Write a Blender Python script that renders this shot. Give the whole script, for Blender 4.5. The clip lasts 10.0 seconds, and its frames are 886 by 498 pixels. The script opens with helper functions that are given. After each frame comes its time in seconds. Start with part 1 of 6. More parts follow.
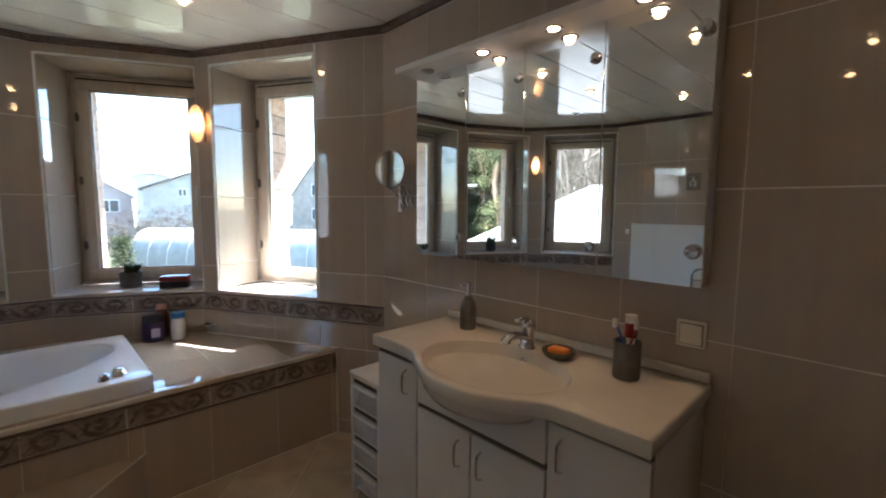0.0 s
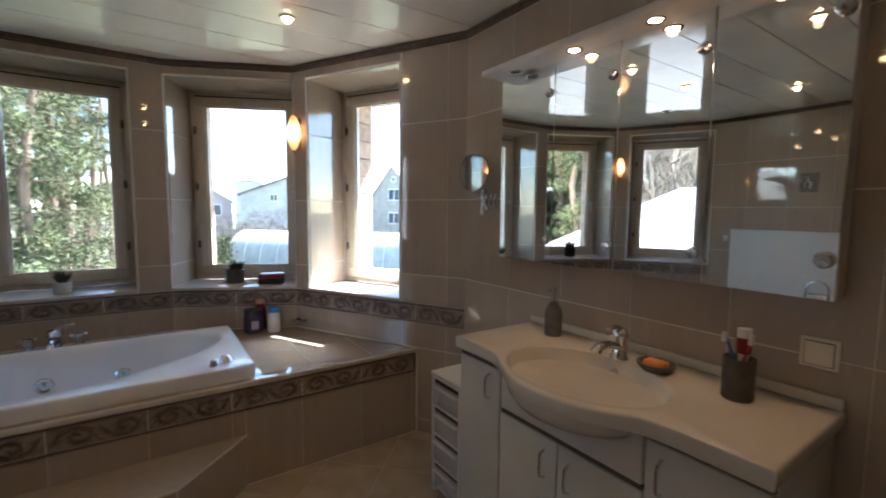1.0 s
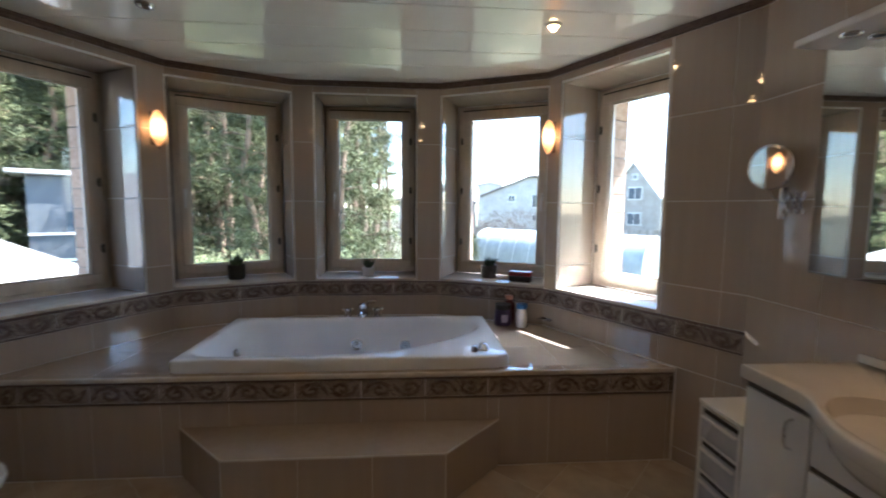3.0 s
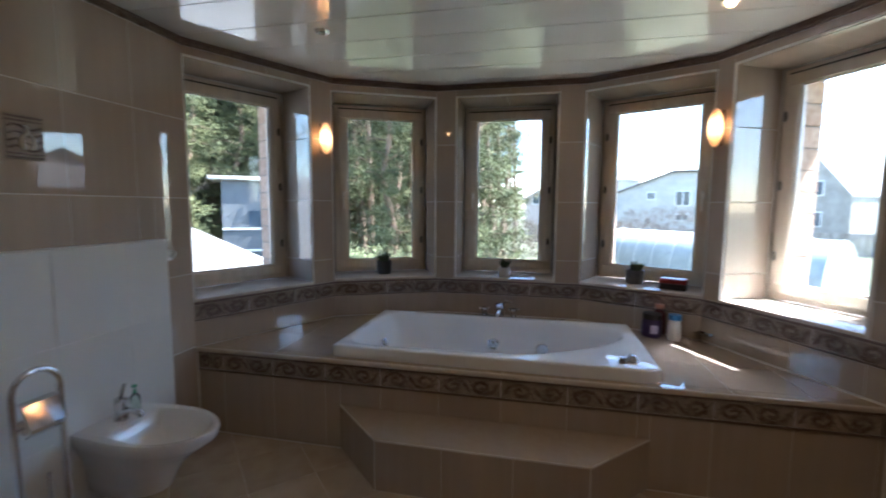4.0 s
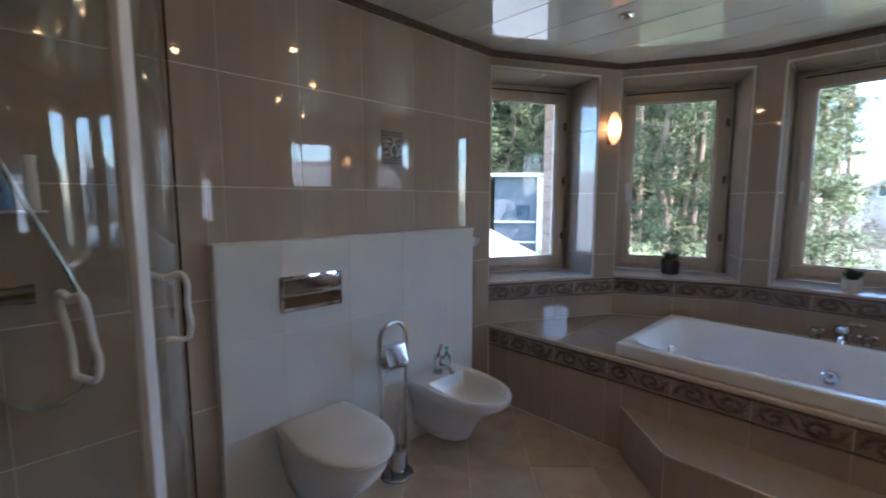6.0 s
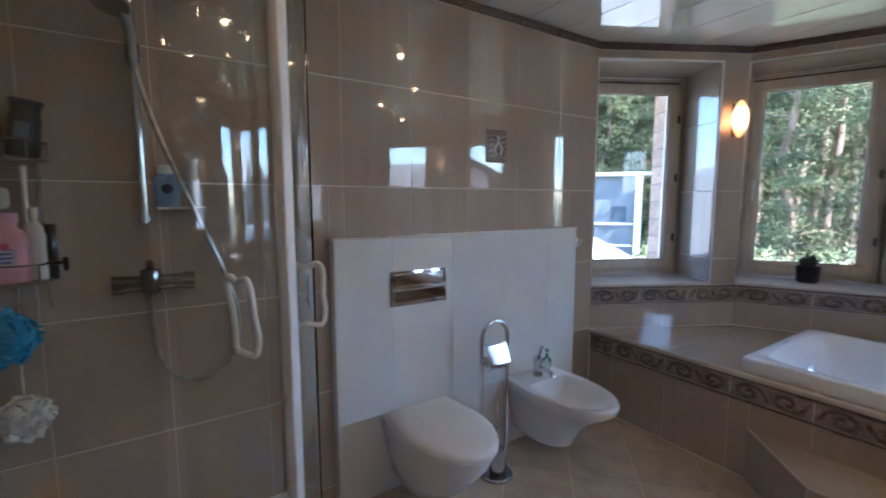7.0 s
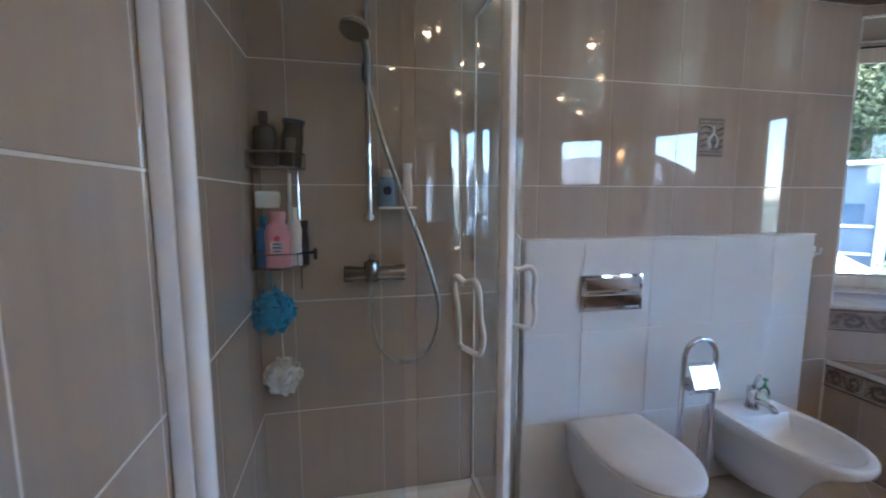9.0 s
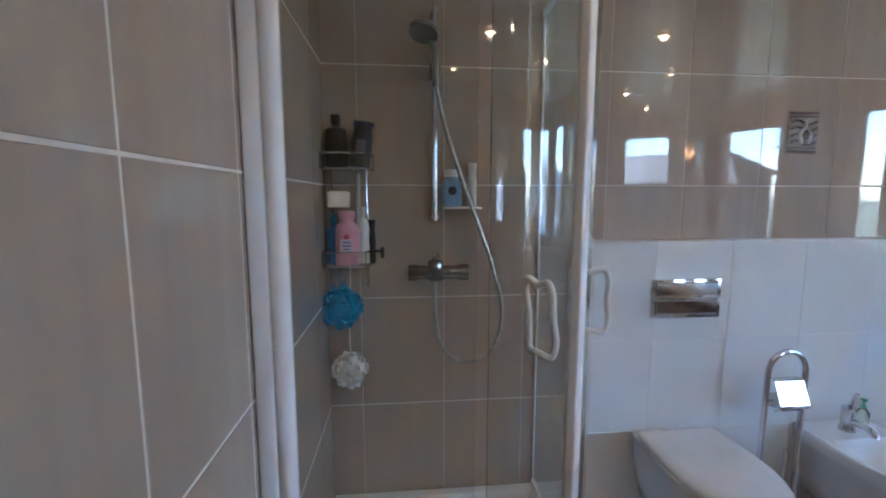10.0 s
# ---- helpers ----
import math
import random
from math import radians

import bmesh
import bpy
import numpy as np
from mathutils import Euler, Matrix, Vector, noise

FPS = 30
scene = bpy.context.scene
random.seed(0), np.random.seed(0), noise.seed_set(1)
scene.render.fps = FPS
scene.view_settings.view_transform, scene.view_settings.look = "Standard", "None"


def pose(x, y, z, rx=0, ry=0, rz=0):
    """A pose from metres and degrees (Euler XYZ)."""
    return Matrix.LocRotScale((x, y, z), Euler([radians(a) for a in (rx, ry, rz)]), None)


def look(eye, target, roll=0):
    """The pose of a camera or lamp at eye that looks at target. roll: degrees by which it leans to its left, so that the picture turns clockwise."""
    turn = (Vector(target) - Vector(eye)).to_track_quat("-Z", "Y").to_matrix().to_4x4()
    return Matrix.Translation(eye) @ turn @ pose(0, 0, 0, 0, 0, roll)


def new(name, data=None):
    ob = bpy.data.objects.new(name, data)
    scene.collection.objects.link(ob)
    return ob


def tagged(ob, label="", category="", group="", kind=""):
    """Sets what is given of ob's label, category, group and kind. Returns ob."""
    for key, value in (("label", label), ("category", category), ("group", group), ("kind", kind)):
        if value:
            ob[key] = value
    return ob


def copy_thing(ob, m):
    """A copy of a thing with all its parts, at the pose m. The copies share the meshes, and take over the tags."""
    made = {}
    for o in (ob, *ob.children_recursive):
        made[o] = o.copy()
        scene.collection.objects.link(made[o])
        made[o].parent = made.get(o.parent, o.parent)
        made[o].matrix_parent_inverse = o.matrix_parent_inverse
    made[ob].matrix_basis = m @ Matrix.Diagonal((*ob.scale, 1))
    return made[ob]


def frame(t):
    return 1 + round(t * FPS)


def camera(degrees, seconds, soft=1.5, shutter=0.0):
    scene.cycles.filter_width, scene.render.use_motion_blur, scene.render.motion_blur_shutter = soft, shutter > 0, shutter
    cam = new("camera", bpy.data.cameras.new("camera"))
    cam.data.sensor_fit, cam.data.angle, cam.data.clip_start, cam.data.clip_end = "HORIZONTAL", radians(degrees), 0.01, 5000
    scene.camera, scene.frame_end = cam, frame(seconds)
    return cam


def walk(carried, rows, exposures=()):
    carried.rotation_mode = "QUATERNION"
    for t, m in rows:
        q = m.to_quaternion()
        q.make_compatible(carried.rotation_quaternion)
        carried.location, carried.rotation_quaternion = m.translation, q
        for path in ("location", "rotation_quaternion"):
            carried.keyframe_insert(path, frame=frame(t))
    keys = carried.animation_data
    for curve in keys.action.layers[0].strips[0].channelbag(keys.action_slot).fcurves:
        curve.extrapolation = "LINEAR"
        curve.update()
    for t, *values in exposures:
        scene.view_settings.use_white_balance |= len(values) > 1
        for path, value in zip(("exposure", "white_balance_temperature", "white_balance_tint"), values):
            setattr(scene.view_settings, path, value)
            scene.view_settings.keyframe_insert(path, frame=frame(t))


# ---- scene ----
cam = camera(91.7, 10.0, soft=1.9, shutter=0.5)
PATH = [
    (0, (0.493, 0.109, 1.411), (1.877, 1.539, 1.218), 0.4),
    (0.5, (0.479, 0.124, 1.408), (1.747, 1.659, 1.224), 0.5),
    (1, (0.456, 0.147, 1.404), (1.583, 1.79, 1.228), 0.5),
    (1.5, (0.436, 0.152, 1.409), (1.366, 1.914, 1.23), 0.6),
    (2, (0.409, 0.169, 1.41), (1.108, 2.034, 1.231), 0.5),
    (2.5, (0.383, 0.178, 1.411), (0.805, 2.125, 1.231), 0.5),
    (4, (0.24, 0.183, 1.431), (-0.185, 2.128, 1.234), 0.4),
    (4.5, (0.203, 0.165, 1.423), (-0.534, 2.013, 1.22), 0.3),
    (5, (0.178, 0.135, 1.416), (-0.83, 1.851, 1.212), 0.1),
    (5.5, (0.13, 0.119, 1.422), (-1.111, 1.671, 1.203), 0.1),
    (7, (0.022, 0.021, 1.4), (-1.644, 1.107, 1.182), -0.1),
    (7.5, (0.001, -0.015, 1.401), (-1.759, 0.908, 1.181), -0.2),
    (8, (-0.023, -0.052, 1.414), (-1.861, 0.704, 1.183), -0.1),
    (8.5, (-0.051, -0.08, 1.425), (-1.948, 0.506, 1.181), -0.1),
    (9, (-0.06, -0.108, 1.423), (-2.0, 0.316, 1.182), -0.0),
    (9.5, (-0.068, -0.131, 1.422), (-2.033, 0.155, 1.181), -0.0),
    (10, (-0.067, -0.153, 1.423), (-2.044, 0.031, 1.182), 0.0),
]
EXPOSURES = [(0.0, 3.15, 5700, 8), (2.5, 3.03, 5700, 9), (4.5, 2.99, 5450, 10), (5.5, 3.11, 5300, 11), (7.5, 3.85, 5000, 11), (10.0, 4.16, 4800, 10)]
walk(cam, [(t, look(eye, target, roll)) for t, eye, target, roll in PATH], exposures=EXPOSURES)

# ---- world and sun ----
world = bpy.data.worlds.new("world")
scene.world = world
world.use_nodes = True
wn = world.node_tree
sky = wn.nodes.new("ShaderNodeTexSky")
sky.sky_type, sky.sun_disc = "NISHITA", False
sky.sun_elevation, sky.sun_rotation = radians(50.8), radians(82.6)
sky.air_density, sky.dust_density = 1.0, 0.6
wn.links.new(sky.outputs[0], wn.nodes["Background"].inputs[0])
wn.nodes["Background"].inputs[1].default_value = 0.15
sun = new("sun", bpy.data.lights.new("sun", "SUN"))
sun.data.energy, sun.data.angle, sun.data.color = 3.9, radians(0.5), (1.0, 0.95, 0.88)
# halogen lamps of the ceiling and of the mirror canopy
def halogen(x, y, z, watts, tint=(1.0, 0.68, 0.38)):
    lamp = new("halogen_light", bpy.data.lights.new("halogen_light", "SPOT"))
    lamp.data.energy, lamp.data.color = watts, tint
    lamp.data.spot_size, lamp.data.spot_blend, lamp.data.shadow_soft_size = radians(150), 0.7, 0.02
    lamp.matrix_world = pose(x, y, z)


SPOTS = [(1.10, 2.54), (0.47, 1.97), (-0.24, 1.96), (-0.95, 1.45), (0.47, 0.95), (-0.40, 0.90), (-0.92, 0.38), (1.28, 0.42), (-0.15, 0.25)]
for x, y in SPOTS:
    halogen(x, y, 2.362, 0.10)
for y in (1.275, 0.954, 0.648):
    halogen(1.832, y, 2.015, 0.22, (1.0, 0.50, 0.20))
sun.matrix_world = look((10.61, 1.37, 13.1), (0, 0, 0))

# ---- materials ----
def mat(name, color, rough=0.5, metal=0.0, spec=0.5):
    m = bpy.data.materials.new(name)
    m.use_nodes = True
    b = m.node_tree.nodes["Principled BSDF"]
    b.inputs["Base Color"].default_value = (*color, 1)
    b.inputs["Roughness"].default_value = rough
    b.inputs["Metallic"].default_value = metal
    b.inputs["Specular IOR Level"].default_value = spec
    return m


def node(m, kind, **sets):
    n = m.node_tree.nodes.new(kind)
    for k, v in sets.items():
        n.inputs[k].default_value = v
    return n


def link(m, a, b):
    m.node_tree.links.new(a, b)


def varied(name, dark, light, rough=0.5, scale=(8, 8, 8), detail=5.0, bump=0.0, bump_scale=60.0, metal=0.0, spread=0.0, contrast=(0.3, 0.7), spots=None, rough_spread=0.06, bump_far=0.01, clouds=(0.88, 1.1)):
    """A surface between two colours: grain by a stretched noise, an offset and tone for each piece, fine relief."""
    m = mat(name, light, rough, metal)
    b = m.node_tree.nodes["Principled BSDF"]
    tc, info = node(m, "ShaderNodeTexCoord"), node(m, "ShaderNodeObjectInfo")
    shift = m.node_tree.nodes.new("ShaderNodeVectorMath")
    shift.operation = "MULTIPLY_ADD"
    shift.inputs[1].default_value = (1, 1, 1)
    comb = node(m, "ShaderNodeCombineXYZ")
    far = m.node_tree.nodes.new("ShaderNodeMath")
    far.operation, far.inputs[1].default_value = "MULTIPLY", 37.0
    link(m, info.outputs["Random"], far.inputs[0])
    for k in range(3):
        link(m, far.outputs[0], comb.inputs[k])
    link(m, tc.outputs["Object"], shift.inputs[0])
    link(m, comb.outputs[0], shift.inputs[2])
    mp = node(m, "ShaderNodeMapping")
    mp.inputs["Scale"].default_value = scale
    link(m, shift.outputs[0], mp.inputs[0])
    nz = node(m, "ShaderNodeTexNoise", Scale=1.0, Detail=detail)
    link(m, mp.outputs[0], nz.inputs["Vector"])
    ramp = m.node_tree.nodes.new("ShaderNodeValToRGB")
    ramp.color_ramp.elements[0].position, ramp.color_ramp.elements[1].position = contrast
    ramp.color_ramp.elements[0].color, ramp.color_ramp.elements[1].color = (*dark, 1), (*light, 1)
    link(m, nz.outputs[0], ramp.inputs[0])
    big = node(m, "ShaderNodeTexNoise", Scale=2.3, Detail=2.0)
    link(m, shift.outputs[0], big.inputs["Vector"])
    tone = m.node_tree.nodes.new("ShaderNodeMapRange")
    tone.inputs["To Min"].default_value, tone.inputs["To Max"].default_value = clouds
    link(m, big.outputs[0], tone.inputs[0])
    per = m.node_tree.nodes.new("ShaderNodeMapRange")
    per.inputs["To Min"].default_value, per.inputs["To Max"].default_value = 1 - spread, 1 + spread
    link(m, info.outputs["Random"], per.inputs[0])
    mul = m.node_tree.nodes.new("ShaderNodeMath")
    mul.operation = "MULTIPLY"
    link(m, tone.outputs[0], mul.inputs[0]), link(m, per.outputs[0], mul.inputs[1])
    out = m.node_tree.nodes.new("ShaderNodeVectorMath")
    out.operation = "SCALE"
    link(m, ramp.outputs[0], out.inputs[0]), link(m, mul.outputs[0], out.inputs["Scale"])
    link(m, out.outputs[0], b.inputs["Base Color"])
    rr = m.node_tree.nodes.new("ShaderNodeMapRange")
    rr.inputs["To Min"].default_value, rr.inputs["To Max"].default_value = max(rough - rough_spread, 0.02), rough + rough_spread
    link(m, big.outputs[0], rr.inputs[0]), link(m, rr.outputs[0], b.inputs["Roughness"])
    if bump:
        bn = node(m, "ShaderNodeTexNoise", Scale=bump_scale, Detail=3.0)
        link(m, shift.outputs[0], bn.inputs["Vector"])
        bp = node(m, "ShaderNodeBump", Strength=bump, Distance=bump_far)
        link(m, bn.outputs[0], bp.inputs["Height"]), link(m, bp.outputs[0], b.inputs["Normal"])
    return m


def glass(name, tint=(1, 1, 1), rough=0.0, ior=1.45):
    m = mat(name, tint, rough)
    b = m.node_tree.nodes["Principled BSDF"]
    b.inputs["Transmission Weight"].default_value, b.inputs["IOR"].default_value = 1.0, ior
    return m


def glow(name, color, strength):
    m = mat(name, color, 0.4)
    b = m.node_tree.nodes["Principled BSDF"]
    b.inputs["Emission Color"].default_value = (*color, 1)
    b.inputs["Emission Strength"].default_value = strength
    return m


TILE = varied("beige_glazed_tile", (0.395, 0.326, 0.262), (0.430, 0.358, 0.291), 0.024, (24, 24, 0.9), 3, 0.002, 3, spread=0.02, rough_spread=0.015, clouds=(0.94, 1.05), contrast=(0.25, 0.75))
TILE.node_tree.nodes["Principled BSDF"].inputs["Specular IOR Level"].default_value = 0.7
GROUT = varied("pale_grout", (0.62, 0.58, 0.53), (0.74, 0.70, 0.65), 0.85, (30, 30, 30))
WHITE_TILE = varied("white_glazed_tile", (0.695, 0.705, 0.685), (0.715, 0.725, 0.705), 0.04, (6, 6, 1.5), 3, 0.004, 4, spread=0.003, rough_spread=0.02, clouds=(0.97, 1.02))
FLOOR_TILE = varied("cream_floor_tile", (0.42, 0.345, 0.26), (0.53, 0.45, 0.35), 0.22, (7, 7, 7), 6, 0.05, 50, spread=0.05)
BORDER_TILE = varied("taupe_relief_tile", (0.22, 0.18, 0.152), (0.36, 0.305, 0.262), 0.13, (18, 18, 18), 5, 0.2, 90, spread=0.05)
RELIEF = varied("bronze_scroll_relief", (0.10, 0.07, 0.057), (0.24, 0.185, 0.155), 0.08, (40, 40, 40), 4, 0.1, 120)
DARK_TRIM = varied("dark_brown_rope_trim", (0.10, 0.066, 0.053), (0.21, 0.15, 0.12), 0.3, (60, 60, 60), 4)
CEILING = varied("white_lacquered_plank", (0.82, 0.795, 0.745), (0.87, 0.845, 0.795), 0.055, (3, 3, 3), 3, 0.025, 3, rough_spread=0.02)
CEILING.node_tree.nodes["Principled BSDF"].inputs["Specular IOR Level"].default_value = 0.4
# Shade put into a colour, for plank gaps, door seams and plinths.
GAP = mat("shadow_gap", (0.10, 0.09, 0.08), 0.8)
CERAMIC = varied("white_sanitary_ceramic", (0.74, 0.74, 0.74), (0.79, 0.79, 0.79), 0.1, (3, 3, 3), 2, rough_spread=0.03)
ACRYLIC = varied("white_tub_acrylic", (0.76, 0.77, 0.79), (0.81, 0.82, 0.83), 0.13, (3, 3, 3), 2, rough_spread=0.03)
COUNTER = varied("cast_marble_top", (0.60, 0.57, 0.52), (0.67, 0.64, 0.59), 0.16, (5, 5, 5), 4, rough_spread=0.05)
CABINET = varied("white_foil_cabinet", (0.62, 0.61, 0.59), (0.68, 0.67, 0.65), 0.3, (5, 5, 5), 3, 0.03, 30)
CHROME = varied("chrome", (0.60, 0.60, 0.62), (0.72, 0.72, 0.74), 0.07, (9, 9, 9), 3, metal=1.0, rough_spread=0.04)
# Chrome with the mixer's dark reflections put into its colour; also the dark stand base.
DARK_CHROME = varied("darkened_chrome", (0.26, 0.255, 0.25), (0.38, 0.375, 0.37), 0.16, (12, 12, 12), 3, metal=1.0)
MIRROR = mat("mirror_silver", (0.88, 0.90, 0.89), 0.005, 1.0)
FRAME = varied("cream_painted_window_wood", (0.62, 0.55, 0.46), (0.72, 0.65, 0.55), 0.35, (40, 40, 3), 4, 0.05, 40)
SILL = varied("pale_sill_stone", (0.55, 0.49, 0.43), (0.66, 0.60, 0.53), 0.18, (14, 14, 14), 5)
WINDOW_GLASS = glass("window_glass", (0.97, 0.99, 0.98), 0.0, 1.25)
SHOWER_GLASS = glass("shower_glass", (0.88, 0.925, 0.925), 0.0)
WHITE_METAL = varied("white_powder_coat", (0.82, 0.82, 0.81), (0.88, 0.88, 0.87), 0.25, (6, 6, 6), 3)
WHITE_PLASTIC = varied("white_plastic", (0.70, 0.69, 0.66), (0.77, 0.76, 0.73), 0.35, (6, 6, 6), 3)
IVORY = varied("ivory_plastic", (0.74, 0.68, 0.56), (0.80, 0.74, 0.62), 0.35, (6, 6, 6), 3)
GREY_METAL = varied("satin_grey_metal", (0.16, 0.16, 0.15), (0.26, 0.26, 0.25), 0.3, (12, 12, 12), 3, metal=0.5)
GREY_STONE = varied("grey_stoneware", (0.09, 0.088, 0.082), (0.15, 0.145, 0.135), 0.55, (30, 30, 30), 5, 0.2, 90)
BLACK = varied("black_plastic", (0.012, 0.012, 0.014), (0.03, 0.03, 0.033), 0.35, (8, 8, 8), 3)
RED_BLACK = varied("dark_red_lacquer", (0.16, 0.008, 0.008), (0.32, 0.02, 0.015), 0.3, (9, 9, 9), 3)
LEAF = varied("succulent_leaf", (0.012, 0.03, 0.012), (0.05, 0.09, 0.035), 0.5, (50, 50, 50), 3)
BRICK = varied("sand_facing_brick", (0.42, 0.27, 0.19), (0.60, 0.43, 0.33), 0.85, (25, 25, 25), 5, 0.4, 60, spread=0.12)
MORTAR = varied("mortar", (0.2, 0.18, 0.16), (0.3, 0.27, 0.24), 0.9, (30, 30, 30))
SHADE = mat("alabaster_shade", (0.95, 0.72, 0.45), 0.3)
shade_glass = SHADE.node_tree.nodes.new("ShaderNodeBsdfTranslucent")
shade_glass.inputs["Color"].default_value = (1.0, 0.66, 0.40, 1)
shade_mix = SHADE.node_tree.nodes.new("ShaderNodeMixShader")
shade_mix.inputs[0].default_value = 0.75
link(SHADE, SHADE.node_tree.nodes["Principled BSDF"].outputs[0], shade_mix.inputs[1])
link(SHADE, shade_glass.outputs[0], shade_mix.inputs[2])
link(SHADE, shade_mix.outputs[0], SHADE.node_tree.nodes["Material Output"].inputs["Surface"])
CANDLE = glow("sconce_bulb", (1.0, 0.72, 0.45), 6.0)
BULB = glow("halogen_bulb", (1.0, 0.60, 0.27), 4.5)
CANOPY_BULB = glow("canopy_halogen", (1.0, 0.62, 0.34), 14.0)

# ---- mesh helpers ----
def box(bm, x0, x1, y0, y1, z0, z1, bevel=0.0, seg=2):
    r = bmesh.ops.create_cube(bm, size=1.0, matrix=Matrix.Translation(((x0 + x1) / 2, (y0 + y1) / 2, (z0 + z1) / 2)) @ Matrix.Diagonal((abs(x1 - x0), abs(y1 - y0), abs(z1 - z0), 1)))
    if bevel:
        edges = list({e for v in r["verts"] for e in v.link_edges})
        bmesh.ops.bevel(bm, geom=edges, offset=bevel, segments=seg, affect="EDGES", profile=0.5)


def prism(bm, pts, z0, z1):
    """An upright prism over a plan outline given anticlockwise."""
    lo, hi = [bm.verts.new((x, y, z0)) for x, y in pts], [bm.verts.new((x, y, z1)) for x, y in pts]
    bm.faces.new(lo[::-1]), bm.faces.new(hi)
    for k in range(len(pts)):
        bm.faces.new((lo[k - 1], lo[k], hi[k], hi[k - 1]))


def loft(bm, loops, cap_first=True, cap_last=True):
    rings = [[bm.verts.new(p) for p in loop] for loop in loops]
    n = len(rings[0])
    for a, b in zip(rings, rings[1:]):
        for k in range(n):
            bm.faces.new((a[k - 1], a[k], b[k], b[k - 1]))
    if cap_first:
        bm.faces.new(rings[0][::-1])
    if cap_last:
        bm.faces.new(rings[-1])
    return rings


def lathe(bm, profile, at=(0, 0, 0), seg=24, turn=None):
    loops = []
    for r, z in profile:
        ring = [Vector((r * math.cos(a), r * math.sin(a), z)) for a in (2 * math.pi * k / seg for k in range(seg))]
        loops.append([(turn @ p if turn else p) + Vector(at) for p in ring])
    loft(bm, loops)


def tube(bm, path, r, seg=8, r2=None):
    """A round bar along a path of points; r2: the radius at its end."""
    path = [Vector(p) for p in path]
    loops, side = [], None
    for k, p in enumerate(path):
        ahead = (path[min(k + 1, len(path) - 1)] - path[max(k - 1, 0)]).normalized()
        if side is None:
            side = ahead.orthogonal().normalized()
        side = (side - ahead * side.dot(ahead)).normalized()
        up = ahead.cross(side)
        rad = r if r2 is None else r + (r2 - r) * k / (len(path) - 1)
        loops.append([p + rad * (math.cos(a) * side + math.sin(a) * up) for a in (2 * math.pi * j / seg for j in range(seg))])
    loft(bm, loops)


def curve(pts, steps=8, closed=False):
    """Points along a smooth curve through pts."""
    pts = [Vector(p) for p in pts]
    n, out = len(pts), []
    for k in range(n if closed else n - 1):
        a, b, c, d = (pts[(k + j) % n] if closed else pts[min(max(k + j, 0), n - 1)] for j in (-1, 0, 1, 2))
        for s in range(steps):
            t = s / steps
            out.append(0.5 * (2 * b + (c - a) * t + (2 * a - 5 * b + 4 * c - d) * t * t + (3 * b - a - 3 * c + d) * t ** 3))
    return out if closed else out + [pts[-1]]


def finish(ob, smooth=40):
    me = ob.data
    if smooth:
        me.polygons.foreach_set("use_smooth", [True] * len(me.polygons))
        me.set_sharp_from_angle(angle=radians(smooth))
    return ob


def part(name, bm, material, parent=None, label="", smooth=40, at=None):
    bmesh.ops.recalc_face_normals(bm, faces=bm.faces)
    me = bpy.data.meshes.new(name)
    bm.to_mesh(me)
    bm.free()
    me.materials.append(material)
    ob = finish(new(name, me), smooth)
    if parent:
        ob.parent = parent
    if at is not None:
        ob.matrix_basis = at
    if label:
        ob["label"] = label
    return ob


def thing(name, label, category, at=None, group="", kind=""):
    ob = new(name)
    ob.empty_display_size = 0.05
    if at is not None:
        ob.matrix_basis = at
    return tagged(ob, label, category, group, kind)


def one(fn, *a, **k):
    bm = bmesh.new()
    fn(bm, *a, **k)
    return bm


# ---- plan ----
H, TRIM, WALL, DECK = 2.405, 2.362, 0.62, 0.542
LEFT, RIGHT, NEAR = -1.83, 1.98, -0.465
BOW = [(-1.83, 2.415), (-1.34, 3.33), (-0.58, 3.70), (0.58, 3.70), (1.34, 3.33), (1.98, 2.135)]
PLAN = [(LEFT, NEAR)] + BOW + [(RIGHT, NEAR)]
OPEN = {1: (0.006, 0.846), 2: (0.003, 0.826), 3: (0.160, 0.960), 4: (0.003, 0.842), 5: (0.130, 0.900)}
SILL_Z, HEAD_Z, FRAME_DEEP = 0.848, 2.305, 0.37
ROWS_Z = [0.087, 0.548, 1.009, 1.470, 1.931]
TILE_W = 0.343
NAMES = ["wall_west", "wall_bow_1", "wall_bow_2", "wall_bow_3", "wall_bow_4", "wall_bow_5", "wall_east", "wall_south"]


def local(k):
    """The frame of wall k: x along it, y outwards, z up; and its length."""
    a, b = Vector(PLAN[k]), Vector(PLAN[(k + 1) % len(PLAN)])
    d = (b - a).normalized()
    return Matrix(((d.x, -d.y, 0, a.x), (d.y, d.x, 0, a.y), (0, 0, 1, 0), (0, 0, 0, 1))), (b - a).length


def offset(k, far):
    """The outer end of the joint between walls k - 1 and k."""
    a, b, c = (Vector(PLAN[(k + j) % len(PLAN)]) for j in (-1, 0, 1))
    d1, d2 = (b - a).normalized(), (c - b).normalized()
    n1, n2 = Vector((-d1.y, d1.x)), Vector((-d2.y, d2.x))
    m = n1 + n2
    return b + m * (far / (1 + n1.dot(n2)))


tile_meshes = {}


